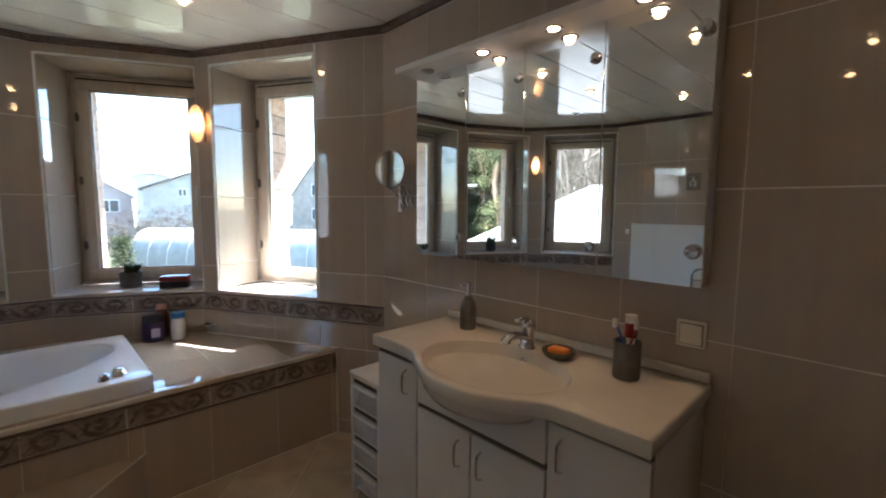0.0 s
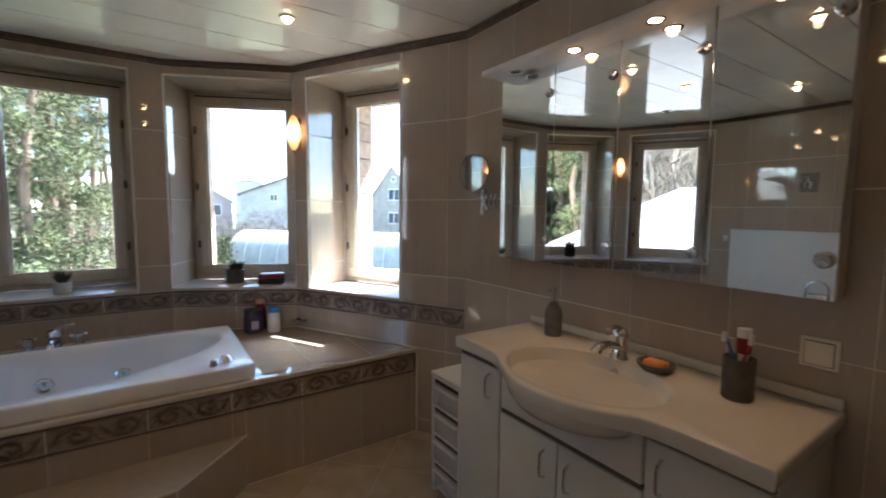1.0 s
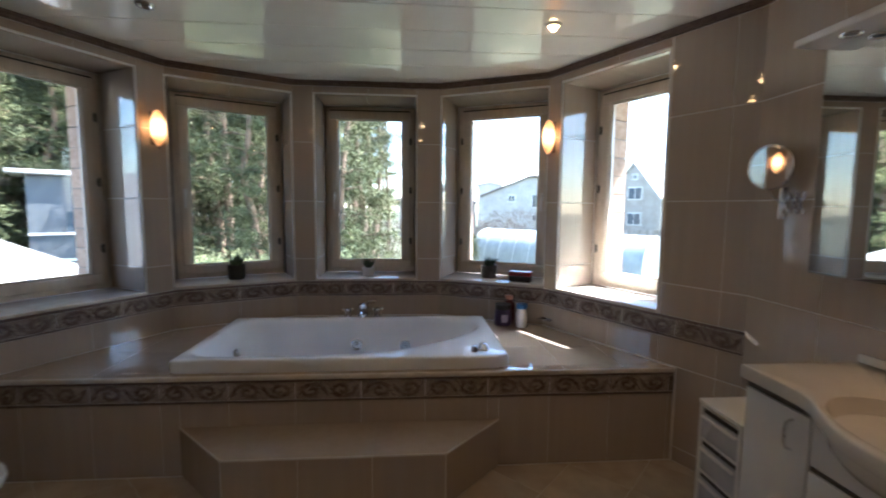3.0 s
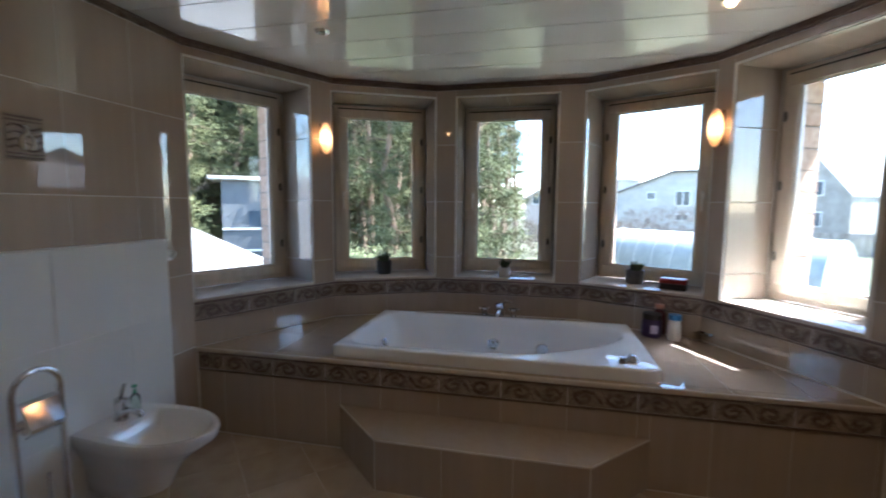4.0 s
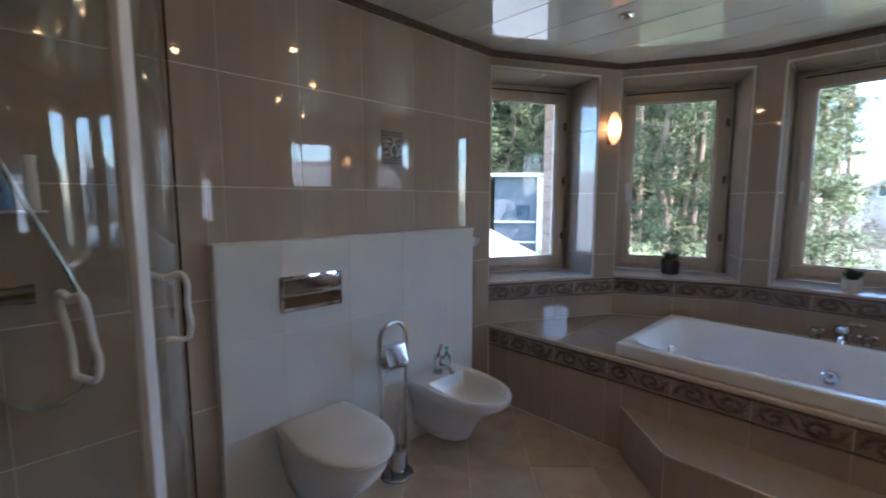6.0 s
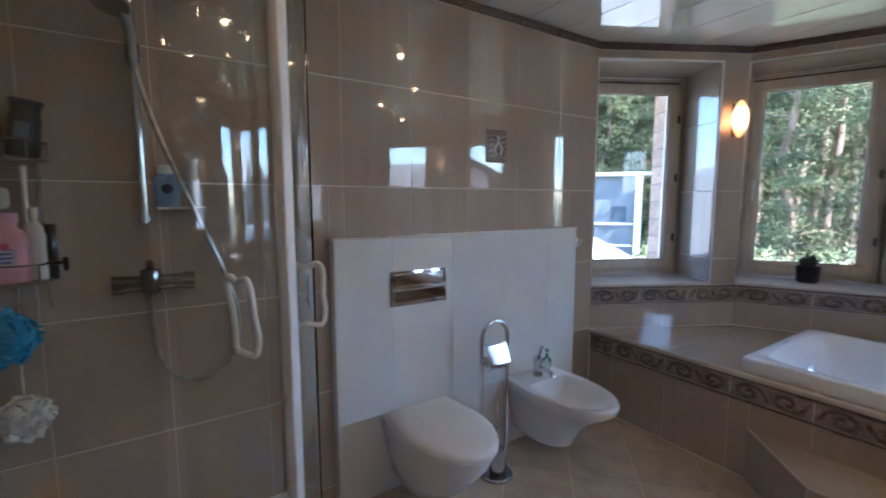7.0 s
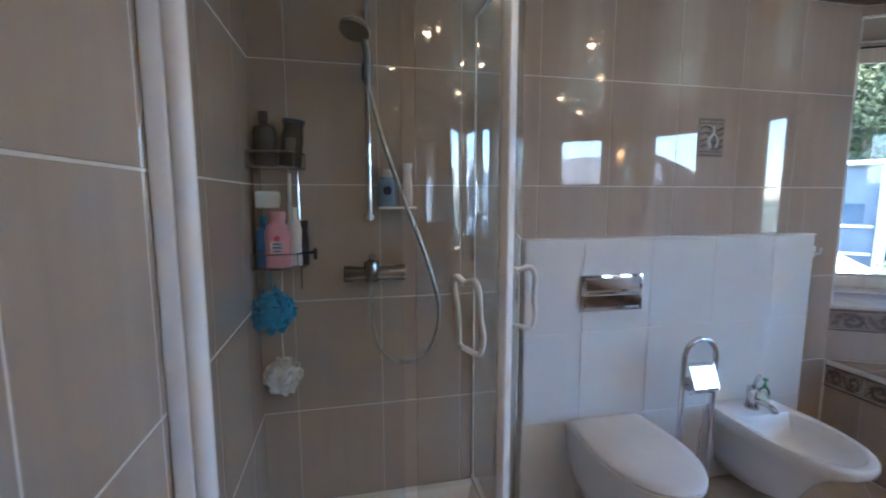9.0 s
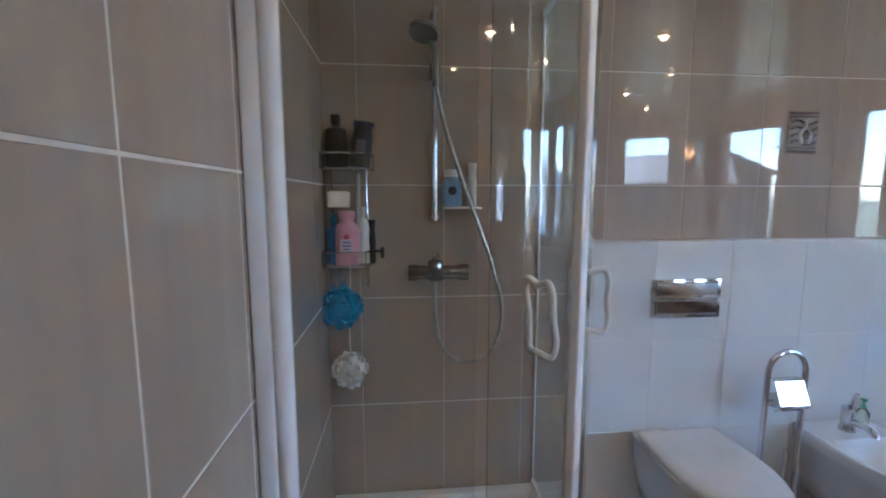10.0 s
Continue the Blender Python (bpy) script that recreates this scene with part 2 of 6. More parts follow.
def tile_mesh(w, h, deep=0.006, edge=0.0012, name="tile"):
    """A tile that faces -y, centred on its back."""
    key = (round(w, 3), round(h, 3), deep, name)
    if key not in tile_meshes:
        bm = bmesh.new()
        x, z, e = w / 2, h / 2, edge
        rings = [[(-x, 0, -z), (x, 0, -z), (x, 0, z), (-x, 0, z)], [(-x, -deep + e, -z), (x, -deep + e, -z), (x, -deep + e, z), (-x, -deep + e, z)], [(-x + e, -deep, -z + e), (x - e, -deep, -z + e), (x - e, -deep, z - e), (-x + e, -deep, z - e)]]
        loft(bm, rings, cap_first=False)
        bmesh.ops.recalc_face_normals(bm, faces=bm.faces)
        me = bpy.data.meshes.new(name)
        bm.to_mesh(me)
        bm.free()
        tile_meshes[key] = me
    return tile_meshes[key]


def lay(parent, frame_m, rects, material, name="tile", deep=0.006, gap=0.0045, upright=0.5):
    """One object a tile, for rectangles (s0, s1, z0, z1) of a wall's face."""
    for s0, s1, z0, z1 in rects:
        w, h = s1 - s0 - (gap * upright if name == "tile" else gap), z1 - z0 - gap
        if w < 0.008 or h < 0.008:
            continue
        me = tile_mesh(w, h, deep, name=name)
        if not me.materials:
            me.materials.append(material)
        ob = new(name, me)
        ob.parent = parent
        ob.matrix_basis = frame_m @ Matrix.Translation(((s0 + s1) / 2, 0, (z0 + z1) / 2))


def cells(s_cuts, z_cuts, holes=()):
    out = []
    for s0, s1 in zip(s_cuts, s_cuts[1:]):
        for z0, z1 in zip(z_cuts, z_cuts[1:]):
            todo = [(s0, s1, z0, z1)]
            for a0, a1, b0, b1 in holes:
                nxt = []
                for p0, p1, q0, q1 in todo:
                    if a1 <= p0 or a0 >= p1 or b1 <= q0 or b0 >= q1:
                        nxt.append((p0, p1, q0, q1))
                        continue
                    if a0 > p0:
                        nxt.append((p0, a0, q0, q1))
                    if a1 < p1:
                        nxt.append((a1, p1, q0, q1))
                    m0, m1 = max(p0, a0), min(p1, a1)
                    if b0 > q0:
                        nxt.append((m0, m1, q0, b0))
                    if b1 < q1:
                        nxt.append((m0, m1, b1, q1))
                todo = nxt
            out += todo
    return out


def cuts(start, length, first, step):
    c, v = [start], first
    while v < length - 0.012:
        if v > start + 0.012:
            c.append(v)
        v += step
    return c + [length]


# ---- large structure ----
walls = []
for k, name in enumerate(NAMES):
    m, length = local(k)
    inv = m.inverted()
    oa, ob_ = inv @ Vector((*offset(k, WALL), 0)), inv @ Vector((*offset((k + 1) % len(PLAN), WALL), 0))
    bm = bmesh.new()
    if k in OPEN:
        s0, s1 = OPEN[k]
        full = [(0, -0.0045), (length, -0.0045), (ob_.x, WALL), (oa.x, WALL)]
        prism(bm, full, -0.3, SILL_Z - 0.02)
        prism(bm, full, HEAD_Z, 2.75)
        prism(bm, [(0, -0.0045), (s0, -0.0045), (s0, WALL), (oa.x, WALL)], SILL_Z - 0.02, HEAD_Z)
        prism(bm, [(s1, -0.0045), (length, -0.0045), (ob_.x, WALL), (s1, WALL)], SILL_Z - 0.02, HEAD_Z)
    else:
        prism(bm, [(0, -0.0045), (length, -0.0045), (ob_.x, WALL), (oa.x, WALL)], -0.3, 2.75)
    w = part(name, bm, GROUT, smooth=0, at=m)
    tagged(w, "interior wall clad in glossy beige ceramic tiles", "wall", kind="structure")
    walls.append(w)

outline = [tuple(offset(k, WALL)) for k in range(len(PLAN))]
bm = one(prism, outline[::-1], -0.3, -0.0018)
floor = part("floor", bm, GROUT, smooth=0)
tagged(floor, "cream ceramic floor tiles laid diagonally with pale grout", "floor", kind="structure")

# ceiling of long glossy planks with dark gaps, running along x
bm = one(prism, outline[::-1], H + 0.012, 2.75)
plank = 0.30
y = -0.62
inside = [Vector(p) for p in PLAN]


def span(yy):
    """Where the room's outline crosses the line y = yy."""
    xs = []
    for a, b in zip(inside, inside[1:] + inside[:1]):
        if (a.y - yy) * (b.y - yy) < 0:
            xs.append(a.x + (b.x - a.x) * (yy - a.y) / (b.y - a.y))
    return (min(xs), max(xs)) if xs else (LEFT, RIGHT)


while y < 3.7:
    lo, hi = max(y, NEAR), min(y + plank - 0.007, 3.699)
    steps = [lo + (hi - lo) * j / 6 for j in range(7)]
    left = [(span(min(max(v, NEAR + 0.001), 3.698))[0] - 0.02, v) for v in steps]
    right = [(span(min(max(v, NEAR + 0.001), 3.698))[1] + 0.02, v) for v in steps]
    prism(bm, [left[0]] + right + left[::-1][:-1], H, H + 0.0115)
    y += plank
ceiling = part("ceiling", bm, CEILING, smooth=0)
# backing behind the plank gaps is coloured dark to deepen their shade
ceiling.data.materials.append(GAP)
for f in ceiling.data.polygons:
    if abs(f.center.z - H - 0.012) < 0.0003:
        f.material_index = 1
tagged(ceiling, "glossy white lacquered ceiling planks with thin dark gaps", "ceiling", kind="structure")

# rope trim under the ceiling
for k in range(len(PLAN)):
    m, length = local(k)
    bm = bmesh.new()
    box(bm, 0.0, length, -0.022, -0.004, TRIM, TRIM + 0.011, 0.004)
    box(bm, 0.0, length, -0.022, -0.004, TRIM + 0.032, TRIM + 0.043, 0.004)
    tube(bm, [(0.0, -0.016, TRIM + 0.0215), (length, -0.016, TRIM + 0.0215)], 0.011, 8)
    n = int(length / 0.02)
    for j in range(n):
        s = (j + 0.5) * length / n
        tube(bm, [(s - 0.009, -0.026, TRIM + 0.013), (s + 0.009, -0.026, TRIM + 0.030)], 0.004, 5)
    tagged(part("trim", bm, DARK_TRIM, at=m), "dark brown rope moulding along the ceiling edge", "trim", kind="structure")

# tiled tub platform and its step
TUB = dict(x0=-0.928, x1=0.885, y0=2.462, y1=3.375)
bm = bmesh.new()
hole = [(TUB["x0"] + 0.06, TUB["y0"] + 0.05), (TUB["x1"] - 0.06, TUB["y0"] + 0.05), (TUB["x1"] - 0.06, TUB["y1"] - 0.05), (TUB["x0"] + 0.06, TUB["y1"] - 0.05)]
prism(bm, [(LEFT + 0.002, 2.4258), (1.80, 2.4258), (1.80, hole[0][1]), (LEFT + 0.002, hole[0][1])], 0.0, DECK - 0.0018)
prism(bm, [(LEFT + 0.002, hole[0][1]), hole[0], hole[3], (-1.338, hole[3][1]), (-1.338, 3.322)], 0.0, DECK - 0.0018)
prism(bm, [hole[1], (1.80, hole[1][1]), (1.338, 3.322), (1.338, hole[2][1]), hole[2]], 0.0, DECK - 0.0018)
prism(bm, [(-1.338, hole[3][1]), (1.338, hole[2][1]), (1.338, 3.322), (0.578, 3.692), (-0.578, 3.692), (-1.338, 3.322)], 0.0, DECK - 0.0018)
platform = part("tub_platform", bm, GROUT, smooth=0)
tagged(platform, "tiled tub platform with a scroll relief border", "platform", kind="structure")
bm = bmesh.new()
STEP = [(-0.86, 2.428), (-0.525, 2.112), (0.505, 2.112), (0.822, 2.428)]
prism(bm, [(-0.866, 2.428), (-0.527, 2.1078), (0.507, 2.1078), (0.828, 2.428)], 0.0, 0.2662)
step = part("tub_step", bm, GROUT, smooth=0)
tagged(step, "low beige tiled step in front of the tub", "step", kind="structure")

# ---- windows ----
def window(k, name):
    m, length = local(k)
    s0, s1 = OPEN[k]
    top = thing(name, "cream wooden casement window in a deep tiled reveal", "window", m @ Matrix.Translation((s0, 0, SILL_Z)), kind="structure")
    w, h, d = s1 - s0, HEAD_Z - SILL_Z, FRAME_DEEP
    # fixed frame
    bm = bmesh.new()
    for a, b, c, e in ((0.012, w - 0.012, 0.0, 0.045), (0.012, w - 0.012, h - 0.055, h - 0.010), (0.012, 0.060, 0.045, h - 0.055), (w - 0.060, w - 0.012, 0.045, h - 0.055)):
        box(bm, a, b, d + 0.012, d + 0.08, c, e, 0.004)
    part("window_frame", bm, FRAME, top)
    # casement
    f = 0.068
    bm = bmesh.new()
    a0, a1, c0, c1 = 0.050, w - 0.050, 0.036, h - 0.046
    for a, b, c, e in ((a0, a1, c0, c0 + f), (a0, a1, c1 - f, c1), (a0, a0 + f, c0 + f, c1 - f), (a1 - f, a1, c0 + f, c1 - f)):
        box(bm, a, b, d - 0.006, d + 0.062, c, e, 0.007, 3)
    for a, b, c, e in ((a0 + f, a1 - f, c0 + f, c0 + f + 0.012), (a0 + f, a1 - f, c1 - f - 0.012, c1 - f), (a0 + f, a0 + f + 0.012, c0 + f, c1 - f), (a1 - f - 0.012, a1 - f, c0 + f, c1 - f)):
        box(bm, a, b, d + 0.008, d + 0.024, c, e, 0.004)
    sash = part("casement", bm, FRAME, top)
    p = part("pane", one(box, a0 + f, a1 - f, d + 0.026, d + 0.032, c0 + f, c1 - f), WINDOW_GLASS, sash, smooth=0)
    p.visible_shadow = False
    # dark seal at the head, hinges
    part("seal", one(box, 0.05, w - 0.05, d + 0.0, d + 0.013, h - 0.046, h - 0.036), BLACK, top)
    side = w - 0.047 if k in (1, 2, 3) else 0.047
    for z in (0.28, h / 2, h - 0.30):
        bm = bmesh.new()
        tube(bm, [(side, d - 0.012, z - 0.03), (side, d - 0.012, z + 0.03)], 0.008, 8)
        box(bm, side - 0.012, side + 0.012, d - 0.009, d - 0.004, z - 0.022, z + 0.022, 0.002)
        part("hinge", bm, GREY_STONE, sash)
    hand = 0.085 if k in (1, 2, 3) else w - 0.085
    bm = bmesh.new()
    box(bm, hand - 0.013, hand + 0.013, d - 0.017, d - 0.006, h / 2 - 0.085, h / 2 - 0.02, 0.004)
    tube(bm, curve([(hand, d - 0.017, h / 2 - 0.05), (hand, d - 0.048, h / 2 - 0.05), (hand, d - 0.05, h / 2 - 0.08), (hand, d - 0.048, h / 2 - 0.17)], 5), 0.008, 8)
    part("handle", bm, WHITE_METAL, sash)
    # stone sill and white corner beads
    part("window_sill", one(box, 0.0, w, -0.014, d + 0.012, -0.02, 0.0, 0.004), SILL, top)
    for a in (-0.008, w - 0.002):
        part("corner_bead", one(box, a, a + 0.010, -0.009, 0.004, 0.0, h + 0.006, 0.003), WHITE_PLASTIC, top)
    part("corner_bead", one(box, -0.008, w + 0.008, -0.009, 0.004, h - 0.002, h + 0.008, 0.003), WHITE_PLASTIC, top)
    # outer jamb of facing brick
    for a, b in ((0.0, 0.045), (w - 0.045, w)):
        part("mortar_jamb", one(box, a, b, d + 0.085, WALL + 0.06, -0.02, h), MORTAR, top)
    return top


windows = [window(k, f"window_{j + 1}") for j, k in enumerate(sorted(OPEN))]

# eaves outside, over the bow
bm = bmesh.new()
for k in range(1, 6):
    m, length = local(k)
    a, b, c, d = offset(k, WALL), offset(k + 1, WALL), offset(k + 1, 1.12), offset(k, 1.12)
    prism(bm, [tuple(p) for p in (a, b, c, d)], 2.372, 2.75)
eaves = part("roof_eaves", bm, varied("eaves_board", (0.25, 0.24, 0.23), (0.36, 0.35, 0.34), 0.6, (4, 30, 4), 4), smooth=0)
tagged(eaves, "grey boarded roof eaves outside the bow windows", "eaves", kind="structure")

# ---- bathtub ----
def bathtub():
    t = thing("bathtub", "white acrylic whirlpool tub set into the tiled platform", "bathtub")
    x0, x1, y0, y1 = TUB["x0"], TUB["x1"], TUB["y0"], TUB["y1"]
    inner = curve([(-0.80, 2.545, 0), (-0.35, 2.530, 0), (0.10, 2.555, 0), (0.45, 2.70, 0), (0.70, 2.90, 0), (0.80, 3.08, 0), (0.73, 3.25, 0), (0.52, 3.315, 0), (0.0, 3.325, 0), (-0.55, 3.325, 0), (-0.80, 3.30, 0), (-0.865, 3.15, 0), (-0.868, 2.72, 0)], 8, True)
    mid = Vector((-0.06, 2.93, 0))

    def rim(p, grow=0.0):
        """The rounded outer edge in the direction of p."""
        d = p - mid
        hx, hy = (x1 - x0) / 2 + grow, (y1 - y0) / 2 + grow
        c = Vector(((x0 + x1) / 2, (y0 + y1) / 2, 0))
        best = 9.0
        for lim, v, o in ((hx, d.x, mid.x - c.x), (hy, d.y, mid.y - c.y)):
            if abs(v) > 1e-6:
                best = min(best, ((lim if v > 0 else -lim) - o) / v)
        return mid + d * best

    def ring(f, z):
        return [(*f(p).to_2d(), z) for p in inner]

    zr = 0.612
    loops = [ring(rim, DECK + 0.001), ring(rim, zr - 0.012), ring(lambda p: rim(p, -0.004), zr - 0.003), ring(lambda p: rim(p, -0.012), zr)]
    loops += [ring(lambda p: p + (rim(p, -0.012) - p) * 0.12, zr), ring(lambda p: p, zr - 0.006)]
    for f, z in ((0.975, zr - 0.03), (0.95, zr - 0.10), (0.92, zr - 0.20), (0.88, zr - 0.30), (0.82, zr - 0.38), (0.70, zr - 0.43), (0.35, zr - 0.445)):
        loops.append(ring(lambda p: mid + (p - mid) * f, z))
    bm = bmesh.new()
    loft(bm, loops, cap_first=False)
    part("shell", bm, ACRYLIC, t, smooth=50)
    for x, y, z, nx, ny in ((-0.79, 2.98, 0.46, 1, 0), (-0.05, 3.255, 0.43, 0, -1), (0.30, 3.245, 0.42, 0, -1)):
        turn = Vector((nx, ny, 0.15)).to_track_quat("Z", "Y").to_matrix()
        bm = bmesh.new()
        lathe(bm, [(0.043, 0.0), (0.043, 0.008), (0.036, 0.014), (0.026, 0.012), (0.023, 0.004), (0.009, 0.006), (0.006, 0.016)], (x, y, z), 20, turn)
        part("jet", bm, CHROME, t, "round chrome jet nozzle")
    bm = bmesh.new()
    for a, r in (((0.76, 2.585), 0.034), ((0.70, 2.545), 0.022)):
        lathe(bm, [(r, zr - 0.002), (r, zr + 0.006), (r * 0.8, zr + 0.014), (r * 0.7, zr + 0.028), (r * 0.5, zr + 0.033), (0.002, zr + 0.034)], (*a, 0), 20)
    part("control_knob", bm, CHROME, t, "chrome air control knob")
    return t


bathtub()


def deck_tap():
    t = thing("tub_faucet", "chrome deck-mounted tub mixer with two spread handles", "faucet", pose(-0.03, 3.53, DECK + 0.001) @ Matrix.Scale(1.15, 4))
    bm = bmesh.new()
    lathe(bm, [(0.036, 0), (0.036, 0.012), (0.029, 0.02), (0.028, 0.075), (0.036, 0.085), (0.034, 0.112), (0.002, 0.122)], (0, 0, 0), 20)
    part("body", bm, CHROME, t)
    part("spout", one(tube, curve([(0, -0.01, 0.05), (0.0, -0.07, 0.075), (0.0, -0.14, 0.068), (0, -0.16, 0.05)], 6), 0.017, 12), CHROME, t)
    part("lever", one(tube, [(0, 0, 0.112), (0.03, -0.01, 0.128), (0.085, -0.02, 0.132)], 0.011, 8), CHROME, t)
    for x in (-0.105, 0.095):
        bm = bmesh.new()
        lathe(bm, [(0.030, 0), (0.030, 0.01), (0.022, 0.018), (0.022, 0.042), (0.002, 0.05)], (x, 0, 0), 16)
        lathe(bm, [(0.020, 0.03), (0.022, 0.06), (0.026, 0.066), (0.024, 0.084), (0.002, 0.088)], (x, 0, 0), 16)
        tube(bm, [(x - 0.036, 0, 0.074), (x + 0.036, 0, 0.078)], 0.010, 8)
        part("side_handle", bm, CHROME, t)
    return t


deck_tap()

# ---- toilet wall ----
panel = part("cistern_panel", one(box, LEFT + 0.001, -1.7638, 0.6278, 2.1762, 0.0, 1.232), WHITE_PLASTIC, smooth=0)
tagged(panel, "white tiled boxed-in cistern panel behind toilet and bidet", "panel", kind="structure")


def outline_d(xb, xf, half, y, z, n=14):
    """A D-shaped outline: straight at the wall, round in front."""
    straight = xb + (xf - xb) * 0.42
    pts = [(xb, y - half * 0.86, z), (xb + 0.02, y - half * 0.90, z), (straight, y - half, z)]
    for k in range(1, n):
        a = -math.pi / 2 + math.pi * k / n
        pts.append((straight + (xf - straight) * math.cos(a) ** 0.9 if math.cos(a) > 0 else straight, y + half * math.sin(a), z))
    return pts + [(straight, y + half, z), (xb + 0.02, y + half * 0.90, z), (xb, y + half * 0.86, z)]


def toilet():
    t = thing("toilet", "white wall-hung toilet with its lid closed", "toilet", pose(-1.762, 1.0, 0) @ Matrix.Diagonal((1.11, 1.03, 1, 1)))
    bm = bmesh.new()
    rows = [(0.0, 0.20, 0.10, 0.075), (0.0, 0.30, 0.125, 0.11), (0.0, 0.375, 0.145, 0.19), (0.0, 0.44, 0.162, 0.27), (0.0, 0.49, 0.175, 0.34), (0.0, 0.505, 0.18, 0.385), (0.0, 0.505, 0.18, 0.395)]
    loft(bm, [outline_d(a, b, h, 0, z) for a, b, h, z in rows])
    part("bowl", bm, CERAMIC, t, smooth=50)
    bm = bmesh.new()
    loft(bm, [outline_d(0.055, 0.512, 0.183, 0, 0.397), outline_d(0.05, 0.518, 0.187, 0, 0.402), outline_d(0.05, 0.518, 0.187, 0, 0.411), outline_d(0.055, 0.512, 0.184, 0, 0.414)])
    part("seat", bm, WHITE_PLASTIC, t, smooth=50)
    bm = bmesh.new()
    loft(bm, [outline_d(0.055, 0.512, 0.184, 0, 0.417), outline_d(0.05, 0.518, 0.187, 0, 0.421), outline_d(0.05, 0.515, 0.186, 0, 0.430), outline_d(0.06, 0.495, 0.175, 0, 0.438), outline_d(0.09, 0.44, 0.14, 0, 0.442)])
    part("lid", bm, WHITE_PLASTIC, t, smooth=50)
    for y in (-0.075, 0.075):
        part("hinge", one(tube, [(0.035, y - 0.02, 0.412), (0.035, y + 0.02, 0.412)], 0.013, 10), WHITE_PLASTIC, t)
    return t


toilet()


def bidet():
    t = thing("bidet", "white wall-hung bidet with a chrome mixer", "bidet", pose(-1.762, 1.775, 0) @ Matrix.Diagonal((1.05, 1.04, 1, 1)))
    bm = bmesh.new()
    rows = [(0.0, 0.24, 0.095, 0.085), (0.0, 0.315, 0.115, 0.10), (0.0, 0.345, 0.122, 0.16), (0.0, 0.385, 0.133, 0.225), (0.0, 0.455, 0.152, 0.29), (0.0, 0.525, 0.174, 0.338), (0.0, 0.557, 0.186, 0.365), (0.0, 0.565, 0.188, 0.39), (0.0, 0.565, 0.188, 0.40), (0.004, 0.560, 0.185, 0.408)]
    loops = [outline_d(a, b, h, 0, z) for a, b, h, z in rows]
    loops += [outline_d(0.15, 0.530, 0.158, 0, 0.408), outline_d(0.155, 0.524, 0.153, 0, 0.402), outline_d(0.17, 0.505, 0.142, 0, 0.36), outline_d(0.20, 0.46, 0.115, 0, 0.31), outline_d(0.26, 0.38, 0.06, 0, 0.285)]
    loft(bm, loops)
    part("bowl", bm, CERAMIC, t, smooth=50)
    tap = part("faucet", one(lathe, [(0.029, 0.407), (0.029, 0.42), (0.024, 0.43), (0.024, 0.485), (0.027, 0.49), (0.025, 0.515), (0.002, 0.522)], (0.085, 0, 0), 20), CHROME, t)
    part("spout", one(tube, curve([(0.09, 0, 0.45), (0.14, 0, 0.46), (0.185, 0, 0.45), (0.195, 0, 0.435)], 5), 0.014, 10), CHROME, tap)
    part("lever", one(tube, [(0.085, 0, 0.515), (0.10, 0, 0.56), (0.112, 0, 0.585)], 0.008, 8), CHROME, tap)
    pump = part("soap_bottle", one(lathe, [(0.0, 0.4085), (0.020, 0.4085), (0.022, 0.415), (0.022, 0.48), (0.010, 0.497), (0.008, 0.50)], (0.07, 0.085, 0), 18), glass("pale_green_bottle", (0.75, 0.92, 0.80), 0.1), t, "small clear soap bottle standing on the rim")
    part("pump", one(lathe, [(0.009, 0.50), (0.009, 0.512), (0.004, 0.515), (0.004, 0.53), (0.012, 0.532), (0.012, 0.54), (0.0, 0.541)], (0.07, 0.085, 0), 14), mat("green_pump", (0.05, 0.30, 0.16), 0.35), pump, "green pump")
    bm = bmesh.new()
    lathe(bm, [(0.011, 0.0), (0.011, 0.003), (0.007, 0.003), (0.006, 0.001)], (0.153, 0, 0.385), 16, Vector((1, 0, 0.3)).to_track_quat("Z", "Y").to_matrix())
    part("overflow", bm, CHROME, t)
    return t


bidet()

bm = bmesh.new()
box(bm, -1.762, -1.748, 0.885, 1.195, 0.910, 1.078, 0.004)
flush = part("flush_plate", bm, CHROME)
tagged(flush, "polished chrome dual flush plate on the white panel", "flush plate")
for y0, y1, z0, z1 in ((0.90, 1.18, 0.998, 1.066), (0.90, 1.18, 0.922, 0.990)):
    bm = bmesh.new()
    loft(bm, [[(-1.7478, y, z) for y, z in ((y0, z0), (y1, z0), (y1, z1), (y0, z1))], [(-1.7425, y, z) for y, z in ((y0 + 0.006, z0 + 0.012), (y1 - 0.006, z0 + 0.012), (y1 - 0.006, z1 - 0.006), (y0 + 0.006, z1 - 0.006))]])
    part("button", bm, CHROME, flush, smooth=20)


